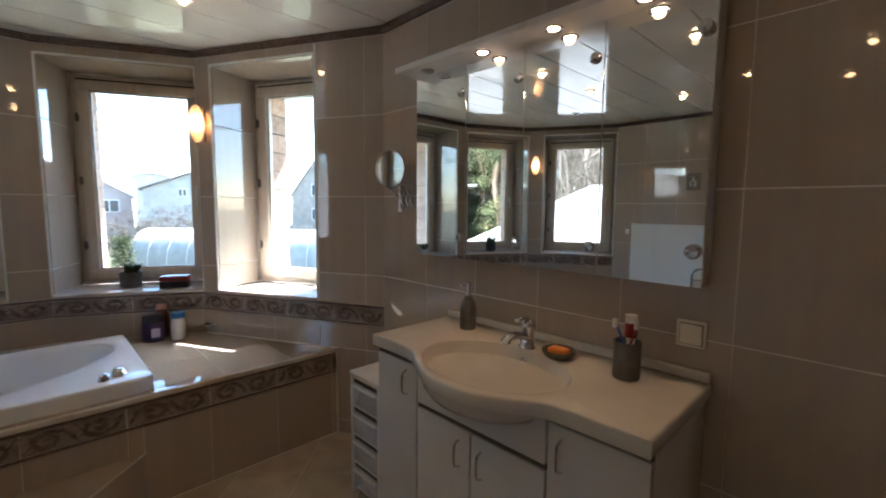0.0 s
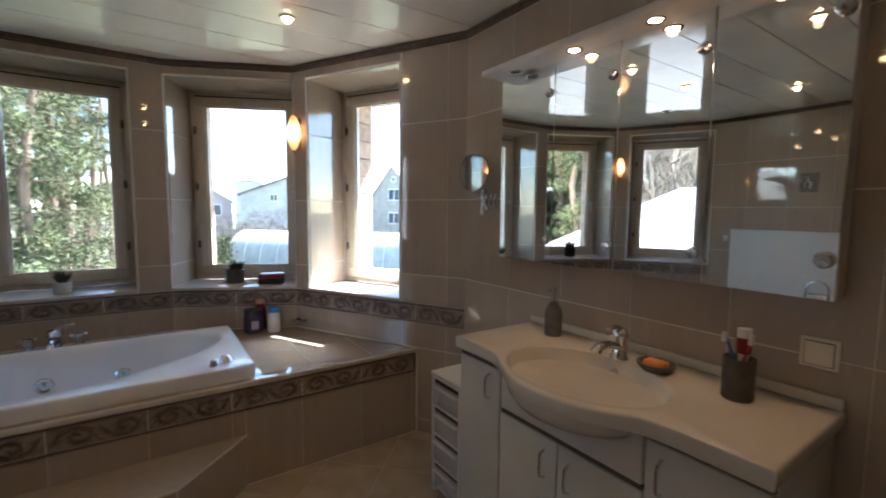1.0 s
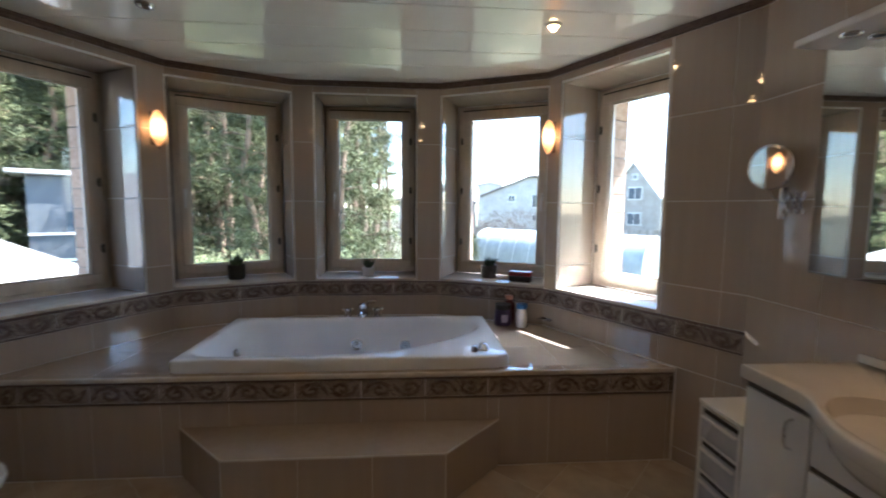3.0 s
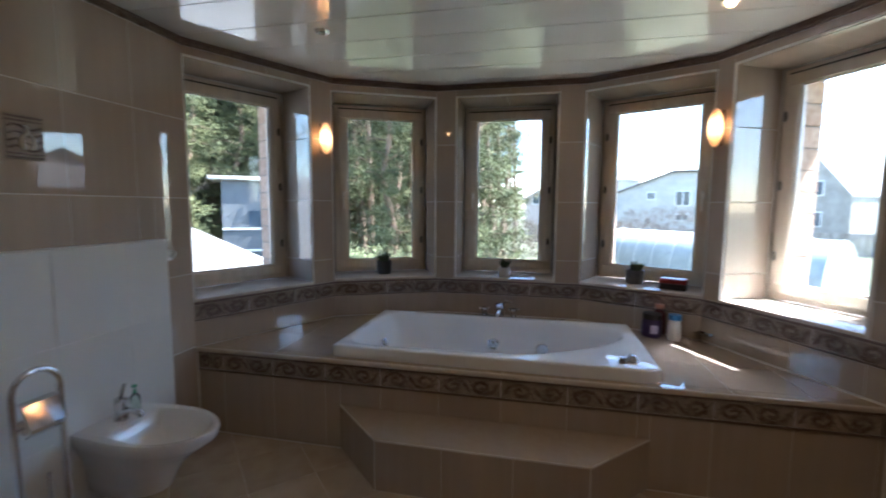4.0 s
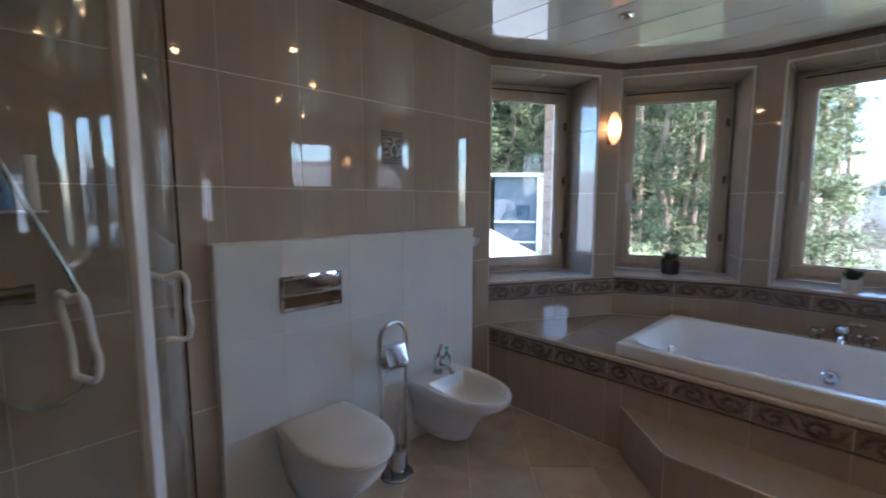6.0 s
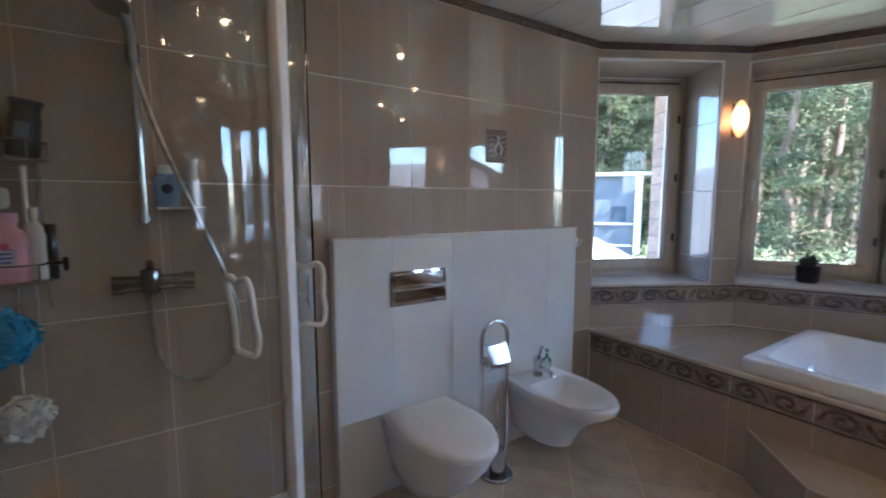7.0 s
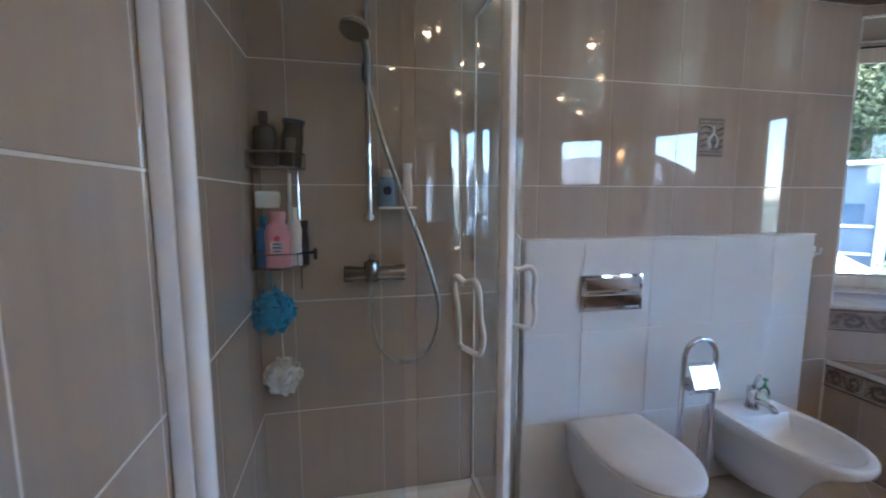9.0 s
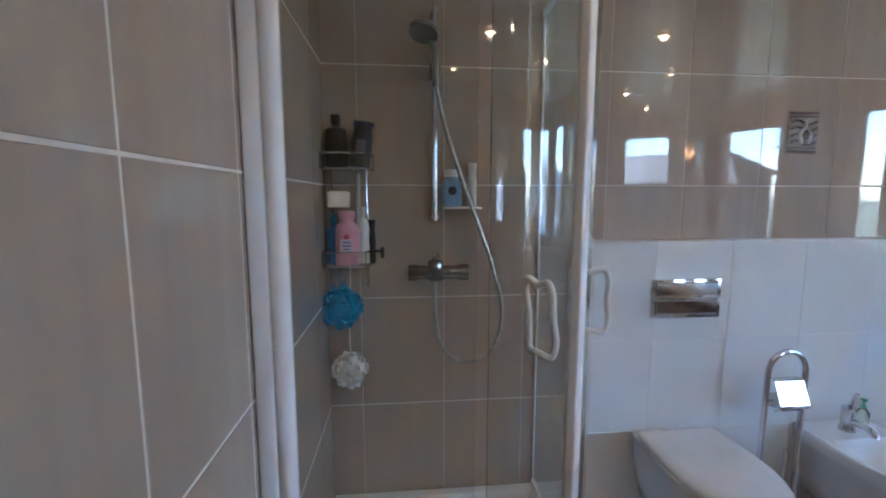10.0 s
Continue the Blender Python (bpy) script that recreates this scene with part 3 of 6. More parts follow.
def paper_stand():
    t = thing("toilet_paper_stand", "chrome stand with paper holder and toilet brush on a round base", "paper stand", pose(-1.60, 1.388, 0))
    part("base", one(lathe, [(0.0, 0.0), (0.088, 0.0), (0.088, 0.008), (0.08, 0.016), (0.02, 0.02), (0.0, 0.02)], (0.02, 0, 0), 28), DARK_CHROME, t)
    arch = [(0, -0.082, 0.015), (0, -0.082, 0.72)] + [(0, -0.082 * math.cos(a), 0.72 + 0.085 * math.sin(a)) for a in (math.pi * k / 14 for k in range(1, 14))] + [(0, 0.082, 0.72), (0, 0.082, 0.015)]
    part("hoop", one(tube, arch, 0.0115, 10), CHROME, t)
    bm = bmesh.new()
    tube(bm, [(0.0, -0.082, 0.60), (0.0, 0.082, 0.60)], 0.006, 8)
    part("roll_bar", bm, CHROME, t)
    bm = bmesh.new()
    lathe(bm, [(0.014, -0.05), (0.030, -0.05), (0.030, 0.05), (0.014, 0.05)], (-0.004, 0, 0.60), 24, Matrix.Rotation(radians(90), 3, "X"))
    part("paper_roll", bm, varied("tissue_paper", (0.72, 0.72, 0.72), (0.82, 0.82, 0.82), 0.9, (60, 60, 60), 4, 0.2, 80), t)
    bm = bmesh.new()
    cover = [(-0.012, 0.690), (0.006, 0.690), (0.014, 0.684), (0.050, 0.600), (0.048, 0.588), (0.022, 0.566)]
    for (xa, za), (xb, zb) in zip(cover, cover[1:]):
        vs = [bm.verts.new(p) for p in ((xa, -0.062, za), (xa, 0.062, za), (xb, 0.062, zb), (xb, -0.062, zb))]
        bm.faces.new(vs)
    bmesh.ops.remove_doubles(bm, verts=bm.verts, dist=0.0005)
    bmesh.ops.solidify(bm, geom=bm.faces[:], thickness=0.003)
    part("roll_cover", bm, CHROME, t, "polished chrome cover flap", smooth=20)
    bm = bmesh.new()
    lathe(bm, [(0.0, 0.02), (0.040, 0.02), (0.043, 0.14), (0.040, 0.15), (0.012, 0.152), (0.010, 0.16)], (0.03, 0.0, 0), 24)
    part("brush_cup", bm, CHROME, t)
    part("brush_handle", one(tube, [(0.03, 0, 0.15), (0.03, 0, 0.40)], 0.007, 8), CHROME, t)
    return t


paper_stand()

# relief picture tile and robe hook on the toilet wall
pic = thing("picture_tile", "small beige relief picture tile with dark stripes above and below", "picture tile", pose(LEFT + 0.0065, 1.572, 1.70))
part("backing", one(box, 0.0, 0.005, -0.071, 0.071, -0.09, 0.09, 0.002), BORDER_TILE, pic)
for z in (-0.085, -0.070, 0.062, 0.077):
    part("stripe", one(box, 0.005, 0.009, -0.067, 0.067, z, z + 0.008, 0.002), DARK_TRIM, pic, "dark brown stripe")
bm = bmesh.new()
for z in (-0.045, -0.018, 0.012, 0.040):
    tube(bm, curve([(0.006, -0.06, z), (0.007, -0.03, z + 0.010), (0.007, 0.02, z - 0.008), (0.006, 0.06, z + 0.006)], 4), 0.0045, 6)
part("ground_relief", bm, RELIEF, pic, "dark wavy relief lines")
bm = bmesh.new()
tube(bm, curve([(0.010, -0.012, -0.050), (0.012, -0.020, -0.010), (0.012, 0.004, 0.020), (0.010, 0.0, 0.050)], 6), 0.009, 8, 0.005)
tube(bm, curve([(0.010, 0.022, -0.048), (0.012, 0.030, -0.012), (0.011, 0.014, 0.014)], 5), 0.007, 8, 0.003)
part("relief", bm, WHITE_TILE, pic, "pale raised motif")
hook = thing("robe_hook", "small white wall hook beside the cistern panel", "hook", pose(LEFT + 0.0065, 2.245, 1.14))
part("plate", one(box, 0, 0.008, -0.018, 0.018, -0.03, 0.03, 0.003), WHITE_METAL, hook)
part("peg", one(tube, curve([(0.006, 0, 0.0), (0.035, 0, -0.01), (0.045, 0, 0.025)], 5), 0.006, 8), WHITE_METAL, hook)

# ---- vanity ----
VAN_X = 1.55


def door_handle(parent, x, y, z, tall=0.10):
    part("handle", one(tube, curve([(x, y, z - tall / 2), (x - 0.022, y, z - tall / 2 + 0.012), (x - 0.026, y, z), (x - 0.022, y, z + tall / 2 - 0.012), (x, y, z + tall / 2)], 5), 0.0048, 8), CHROME, parent, "bowed chrome handle")


def cabinet(name, y0, y1, z0, z1, label, doors, handles):
    t = thing(name, label, "cabinet")
    part("body", one(box, VAN_X + 0.019, RIGHT - 0.008, y0 + 0.001, y1 - 0.001, 0.10, z1, 0.002), CABINET, t)
    # set-back plinth takes the shadow-gap colour, not the cabinet's white
    part("plinth", one(box, VAN_X + 0.07, RIGHT - 0.01, y0 + 0.001, y1 - 0.001, 0.0, 0.0995), GAP, t, "recessed plinth in the shadow-gap colour")
    for (a, b, c, e), (hy, hz) in zip(doors, handles):
        d = part("door", one(box, VAN_X, VAN_X + 0.0185, a + 0.0025, b - 0.0025, c, e, 0.003), CABINET, t)
        if hy:
            door_handle(d, VAN_X, hy, hz)
    # dark strip painting the shadow gap along the top of the doors
    part("seam_shade", one(box, VAN_X + 0.006, VAN_X + 0.030, y0 + 0.003, y1 - 0.003, z1 - (0.006 if z1 < 0.7 else 0.036), z1 + 0.0065 if z1 < 0.7 else z1 + 0.001), GAP, t)
    return t


cabinet("vanity_cabinet", 1.345, 1.600, 0.0, 0.830, "narrow white vanity cabinet with one tall door", [(1.345, 1.600, 0.115, 0.792)], [(1.404, 0.713)])
mid_unit = cabinet("vanity_cabinet", 0.760, 1.343, 0.0, 0.640, "white two-door vanity cabinet below the washbasin", [(1.060, 1.343, 0.115, 0.632), (0.760, 1.058, 0.115, 0.632)], [(1.112, 0.54), (1.007, 0.54)])
part("apron", one(box, VAN_X, RIGHT - 0.02, 0.764, 1.339, 0.652, 0.829, 0.003), CABINET, mid_unit)
cabinet("vanity_cabinet", 0.462, 0.758, 0.0, 0.830, "white vanity cabinet with a single door beside the basin unit", [(0.462, 0.758, 0.115, 0.792)], [(0.710, 0.705)])


def washbasin():
    t = thing("washbasin", "white cast vanity top with a bowed oval basin", "washbasin")
    front = curve([(1.512, 1.40, 0), (1.500, 1.32, 0), (1.455, 1.24, 0), (1.395, 1.13, 0), (1.372, 1.02, 0), (1.385, 0.91, 0), (1.435, 0.80, 0), (1.478, 0.735, 0), (1.490, 0.66, 0)], 5)
    top = [(RIGHT - 0.008, 1.585), (1.512, 1.585)] + [tuple(p.to_2d()) for p in front] + [(1.490, 0.447), (RIGHT - 0.008, 0.447)]
    basin_c, ax, ay = Vector((1.622, 1.03)), 0.205, 0.285

    def edge(a):
        """The counter's outline from the basin's centre in direction a."""
        d = Vector((math.cos(a), math.sin(a)))
        best = 9.0
        for p, q in zip(top, top[1:] + top[:1]):
            p, q = Vector(p) - basin_c, Vector(q) - basin_c
            e = q - p
            den = d.x * e.y - d.y * e.x
            if abs(den) > 1e-9:
                s, u = (p.x * e.y - p.y * e.x) / den, (p.x * d.y - p.y * d.x) / den
                if s > 0 and -1e-6 <= u <= 1 + 1e-6:
                    best = min(best, s)
        return basin_c + d * best

    angles = sorted({2 * math.pi * k / 96 for k in range(96)} | {math.atan2(y - basin_c.y, x - basin_c.x) % (2 * math.pi) for x, y in ((RIGHT - 0.008, 1.585), (1.512, 1.585), (1.490, 0.447), (RIGHT - 0.008, 0.447))})

    def oval(f, z, dx=0.0):
        return [(basin_c.x + dx + f * ax * math.cos(a), basin_c.y + f * ay * math.sin(a), z) for a in angles]

    def rim(inset, z):
        out = []
        for a in angles:
            p = edge(a)
            d = (p - basin_c)
            p = basin_c + d * (1 - inset / d.length)
            out.append((p.x, p.y, z))
        return out

    loops = [rim(0.02, 0.8325), rim(0.003, 0.8335), rim(0.0, 0.838), rim(0.0, 0.872), rim(0.003, 0.878), rim(0.010, 0.880)]
    loops += [oval(1.06, 0.8795), oval(1.0, 0.876), oval(0.965, 0.857), oval(0.90, 0.820), oval(0.78, 0.783), oval(0.58, 0.764), oval(0.30, 0.756), oval(0.09, 0.753)]
    bm = bmesh.new()
    loft(bm, loops)
    part("top", bm, COUNTER, t, smooth=50)
    bm = bmesh.new()
    loft(bm, [[(basin_c.x - 0.02 + f * 0.215 * math.cos(a), basin_c.y + f * 0.265 * math.sin(a), z) for a in (2 * math.pi * k / 40 for k in range(40))] for f, z in ((0.98, 0.8326), (0.94, 0.795), (0.84, 0.765), (0.58, 0.748), (0.25, 0.742))])
    part("bowl_underside", bm, COUNTER, t, smooth=60)
    part("upstand", one(box, RIGHT - 0.030, RIGHT - 0.0065, 0.45, 1.58, 0.8805, 0.912, 0.006, 3), COUNTER, t)
    part("drain", one(lathe, [(0.0, 0.0), (0.028, 0.0), (0.028, 0.004), (0.02, 0.007), (0.0, 0.008)], (basin_c.x, basin_c.y, 0.7535), 20), CHROME, t, "chrome drain plug")
    part("overflow", one(lathe, [(0.013, 0.0), (0.013, 0.004), (0.008, 0.004), (0.007, 0.001)], (basin_c.x + 0.193, basin_c.y, 0.835), 16, Vector((-1, 0, 0.35)).to_track_quat("Z", "Y").to_matrix()), CHROME, t, "chrome overflow ring")
    return t


washbasin()


def basin_tap():
    t = thing("basin_faucet", "chrome single-lever basin mixer", "faucet", pose(1.84, 1.035, 0.8805) @ Matrix.Diagonal((1.1, 1.35, 0.92, 1)))
    part("body", one(lathe, [(0.026, 0), (0.026, 0.006), (0.022, 0.012), (0.021, 0.075), (0.024, 0.085), (0.023, 0.11), (0.012, 0.122), (0.0, 0.124)], (0, 0, 0), 24), CHROME, t)
    part("spout", one(tube, curve([(-0.005, 0, 0.045), (-0.06, 0, 0.066), (-0.105, 0, 0.066), (-0.125, 0, 0.048)], 6), 0.015, 12), CHROME, t)
    part("lever", one(tube, curve([(0.004, 0, 0.112), (-0.018, 0, 0.128), (-0.062, 0, 0.126)], 4), 0.013, 8, 0.008), CHROME, t)
    return t


basin_tap()

disp = thing("soap_dispenser", "grey stoneware soap dispenser with a chrome pump", "dispenser", pose(1.865, 1.365, 0.8805))
part("bottle", one(lathe, [(0.0, 0), (0.034, 0), (0.036, 0.01), (0.036, 0.09), (0.030, 0.12), (0.018, 0.135), (0.015, 0.145), (0.0, 0.145)], (0, 0, 0), 24), GREY_STONE, disp)
part("pump", one(lathe, [(0.014, 0.145), (0.014, 0.16), (0.006, 0.164), (0.006, 0.19), (0.012, 0.192), (0.012, 0.204), (0.0, 0.206)], (0, 0, 0), 16), CHROME, disp)
part("nozzle", one(tube, [(0, 0, 0.198), (-0.045, 0, 0.194)], 0.005, 8), CHROME, disp)

dish = thing("soap_dish", "round grey dish holding a bar of orange soap", "soap dish", pose(1.835, 0.895, 0.8805))
part("bowl", one(lathe, [(0.0, 0), (0.040, 0), (0.058, 0.018), (0.060, 0.028), (0.055, 0.028), (0.040, 0.012), (0.0, 0.010)], (0, 0, 0), 28), GREY_STONE, dish)
soap = part("soap_bar", one(box, -0.024, 0.024, -0.036, 0.036, 0.012, 0.034, 0.010, 4), varied("orange_soap", (0.75, 0.22, 0.03), (0.85, 0.32, 0.06), 0.4, (20, 20, 20)), at=pose(1.835, 0.895, 0.8805))
tagged(soap, "bar of orange soap lying in the dish", "soap")

cup = part("toothbrush_cup", one(lathe, [(0.0, 0), (0.039, 0), (0.041, 0.006), (0.041, 0.118), (0.037, 0.118), (0.036, 0.01), (0.0, 0.008)], (0, 0, 0), 28), GREY_STONE, at=pose(1.825, 0.650, 0.8805))
tagged(cup, "grey stoneware tumbler holding toothbrushes and toothpaste", "tumbler")
for k, (dx, dy, col, nm) in enumerate(((-0.02, 0.03, (0.05, 0.13, 0.5), "blue"), (0.0, -0.026, (0.6, 0.05, 0.05), "red"))):
    t = thing("toothbrush", f"{nm} and white toothbrush standing in the tumbler", "toothbrush", pose(1.825, 0.650, 0.8905))
    part("handle", one(tube, [(-dx * 0.6, -dy * 0.6, 0), (dx, dy, 0.165)], 0.0055, 8, 0.0035), varied(nm + "_plastic", tuple(c * 0.8 for c in col), col, 0.35, (9, 9, 9)), t)
    part("bristles", one(box, dx * 1.05 - 0.012, dx * 1.05 + 0.002, dy * 1.05 - 0.006, dy * 1.05 + 0.006, 0.150, 0.178, 0.002), WHITE_PLASTIC, t)
tp = thing("toothpaste", "white toothpaste tube with a red band in the tumbler", "toothpaste", pose(1.835, 0.645, 0.8905))
part("tube", one(lathe, [(0.012, 0.0), (0.012, 0.10), (0.018, 0.15), (0.018, 0.19)], (0, 0, 0), 16), WHITE_PLASTIC, tp)
part("band", one(lathe, [(0.0185, 0.12), (0.0187, 0.15), (0.0187, 0.165)], (0, 0, 0), 16), RED_BLACK, tp)


def chest():
    t = thing("drawer_tower", "small white drawer tower with translucent drawers beside the vanity", "drawer unit", pose(1.58, 1.64, 0) )
    w, d, h = 0.235, 0.36, 0.62
    part("top", one(box, -0.004, d + 0.004, -0.004, w + 0.004, h - 0.018, h, 0.005), WHITE_PLASTIC, t)
    for a in (0.0, w - 0.016):
        part("side_panel", one(box, 0, d, a, a + 0.016, 0.0, h - 0.0185, 0.003), WHITE_PLASTIC, t)
    part("back", one(box, d - 0.012, d, 0.0165, w - 0.0165, 0.02, h - 0.019), WHITE_PLASTIC, t)
    milky = varied("translucent_drawer_plastic", (0.42, 0.43, 0.45), (0.55, 0.56, 0.58), 0.25, (7, 7, 7), 4, rough_spread=0.1)
    for j in range(4):
        z = 0.03 + j * 0.142
        dr = part("drawer", one(box, 0.004, d - 0.02, 0.019, w - 0.019, z, z + 0.104, 0.004), milky, t, "milky translucent drawer")
        part("pull", one(box, -0.010, 0.005, 0.022, w - 0.022, z + 0.090, z + 0.100, 0.003), WHITE_PLASTIC, dr)
        # black block that paints the shade in the opening between two drawers
        part("gap", one(box, 0.010, d - 0.02, 0.019, w - 0.019, z + 0.108, z + 0.132), BLACK, t)
        part("rail", one(box, 0.0, 0.02, 0.0165, w - 0.0165, z + 0.134, z + 0.140), WHITE_PLASTIC, t)
    return t


chest()


def mirror_cabinet():
    t = thing("mirror_cabinet", "mirrored wall cabinet with four panels and a lit canopy", "mirror cabinet")
    mx, y0, y1, z0, z1 = 1.885, 0.47, 1.738, 1.182, 2.022
    part("carcass", one(box, mx + 0.006, RIGHT - 0.0065, y0 + 0.003, y1 - 0.003, z0 + 0.003, z1, 0.002), CABINET, t)
    joints = [y0, 0.793, 1.108, 1.410, y1]
    for a, b in zip(joints, joints[1:]):
        d = part("mirror_door", one(box, mx, mx + 0.0055, a + 0.0015, b - 0.0015, z0, z1 - 0.001, 0.001, 1), MIRROR, t, "frameless mirror panel")
        if a > y0:
            for z in (z0 + 0.096, z1 - 0.115):
                part("mirror_clip", one(lathe, [(0.0, 0.0), (0.019, 0.0), (0.019, 0.005), (0.016, 0.010), (0.0, 0.012)], (mx - 0.0005, a + 0.03, z), 18, Matrix.Rotation(radians(-90), 3, "Y")), CHROME, d)
    part("mirror_clip", one(lathe, [(0.0, 0.0), (0.022, 0.0), (0.022, 0.012), (0.018, 0.022), (0.0, 0.024)], (mx - 0.0005, y0 + 0.028, z0 + 0.105), 18, Matrix.Rotation(radians(-90), 3, "Y")), CHROME, t)
    part("mirror_clip", one(lathe, [(0.0, 0.0), (0.022, 0.0), (0.022, 0.012), (0.018, 0.022), (0.0, 0.024)], (mx - 0.0005, y0 + 0.028, z1 - 0.11), 18, Matrix.Rotation(radians(-90), 3, "Y")), CHROME, t)
    part("canopy", one(box, 1.762, RIGHT - 0.0065, y0 - 0.02, y1 + 0.012, z1 + 0.001, z1 + 0.028, 0.006, 3), CABINET, t, "thin white light canopy")
    for j, y in enumerate((1.60, 1.275, 0.954, 0.648)):
        sp = part("spot_ring", one(lathe, [(0.020, 0.0), (0.030, -0.004), (0.033, 0.0), (0.033, 0.004)], (1.832, y, z1 - 0.001), 24), CHROME, t)
        part("bulb", one(lathe, [(0.0, -0.002), (0.012, -0.0025), (0.019, -0.0005), (0.019, 0.001)], (1.832, y, z1 - 0.0015), 20), CANOPY_BULB if j else GREY_STONE, sp)
    return t


mirror_cabinet()

rm = thing("shaving_mirror", "round chrome shaving mirror on a folding wall arm", "mirror", pose(RIGHT - 0.0065, 1.965, 1.455))
part("wall_plate", one(box, -0.012, 0.0, -0.02, 0.02, -0.07, 0.07, 0.004), CHROME, rm)
for side in (0, 1):
    bm = bmesh.new()
    for j in range(3):
        y = -0.015 - 0.036 * j
        a, b = ((-0.045, 0.045), (0.045, -0.045))[side]
        tube(bm, [(-0.02 - 0.004 * side, y, a), (-0.02 - 0.004 * side, y - 0.036, b)], 0.0055, 6)
    part("scissor_arm", bm, CHROME, rm)
dm = Vector((-0.97, -0.23, 0.0)).normalized()
turn = dm.to_track_quat("Z", "Y").to_matrix()
cen = (-0.075, 0.0, 0.155)
part("stem", one(tube, [(-0.02, -0.005, 0.0), (-0.06, 0.0, 0.03), (-0.078, 0.003, 0.06)], 0.005, 8), CHROME, rm)
part("rim", one(lathe, [(0.0, -0.008), (0.094, -0.008), (0.100, 0.0), (0.098, 0.008), (0.092, 0.008), (0.0915, 0.002), (0.0, 0.002)], cen, 40, turn), CHROME, rm)
part("mirror_disc", one(lathe, [(0.0, 0.0025), (0.0912, 0.0025), (0.0912, 0.004), (0.0, 0.0041)], cen, 40, turn), MIRROR, rm)

sw = thing("light_switch", "cream square rocker light switch with a wide frame", "switch", pose(RIGHT - 0.0065, 0.512, 1.022))
part("plate", one(box, -0.010, 0.0, -0.043, 0.043, -0.043, 0.043, 0.004, 3), IVORY, sw)
# thin dark sheet on the plate, painting the gap's shade
part("recess", one(box, -0.0105, -0.0095, -0.034, 0.034, -0.034, 0.034), GREY_STONE, sw, "dark sheet painting the shaded gap round the rocker")
part("rocker", one(box, -0.016, -0.0110, -0.0315, 0.0315, -0.0315, 0.0315, 0.002, 3), IVORY, sw)

# ---- lamps ----
def sconce(x, y, nx, ny):
    ang = math.degrees(math.atan2(ny, nx))
    t = thing("wall_sconce", "lit oval alabaster wall sconce on a brass back", "sconce", pose(x, y, 1.935, 0, 0, ang))
    part("back_plate", one(box, 0.0, 0.012, -0.022, 0.022, -0.11, 0.11, 0.004), DARK_TRIM, t)
    bm = bmesh.new()
    prof = [(0.004, -0.118), (0.020, -0.105), (0.034, -0.07), (0.042, -0.03), (0.044, 0.0), (0.042, 0.03), (0.034, 0.07), (0.020, 0.105), (0.004, 0.118)]
    lathe(bm, prof, (0.052, 0, 0), 20)
    part("shade", bm, SHADE, t, "glowing oval glass shade")
    part("bulb", one(lathe, [(0.0, -0.035), (0.010, -0.03), (0.014, -0.01), (0.013, 0.02), (0.004, 0.045), (0.0, 0.048)], (0.052, 0, 0), 14), CANDLE, t)
    part("finial", one(lathe, [(0.0, -0.138), (0.007, -0.132), (0.009, -0.12), (0.004, -0.117)], (0.052, 0, 0), 12), DARK_TRIM, t)
    return t


for s_k, s_s in ((1, 0.945), (5, 0.062)):
    m, _ = local(s_k)
    p, n = m @ Vector((s_s, -0.0065, 0)), -(m.to_3x3() @ Vector((0, 1, 0)))
    sconce(p.x, p.y, n.x, n.y)


def ceiling_spot(x, y):
    t = thing("ceiling_spotlight", "small lit round ceiling spotlight with a white rim", "spotlight", pose(x, y, H), group="ceiling spotlights")
    part("rim", one(lathe, [(0.020, -0.001), (0.030, -0.010), (0.040, -0.008), (0.042, -0.0005)], (0, 0, 0), 24), WHITE_METAL, t)
    part("bulb", one(lathe, [(0.0, -0.034), (0.012, -0.031), (0.020, -0.020), (0.022, -0.004), (0.020, -0.0015)], (0, 0, 0), 20), BULB, t)
    return t


first_spot = ceiling_spot(*SPOTS[0])
for x, y in SPOTS[1:]:
    copy_thing(first_spot, pose(x, y, H))
off_spot = thing("ceiling_spotlight", "small unlit chrome ceiling spotlight", "spotlight", pose(-0.965, 2.495, H), group="ceiling spotlights")
part("rim", one(lathe, [(0.018, -0.001), (0.028, -0.012), (0.038, -0.010), (0.042, -0.0005)], (0, 0, 0), 24), CHROME, off_spot)
part("bulb", one(lathe, [(0.0, -0.006), (0.018, -0.004), (0.018, -0.001)], (0, 0, 0), 20), GREY_STONE, off_spot)

# ---- shower ----
SX, SY, SR = -0.955, 0.42, 0.40
ARC = Vector((SX - SR, SY - SR))


def on_arc(a):
    return Vector((ARC.x + SR * math.cos(radians(a)), ARC.y + SR * math.sin(radians(a))))


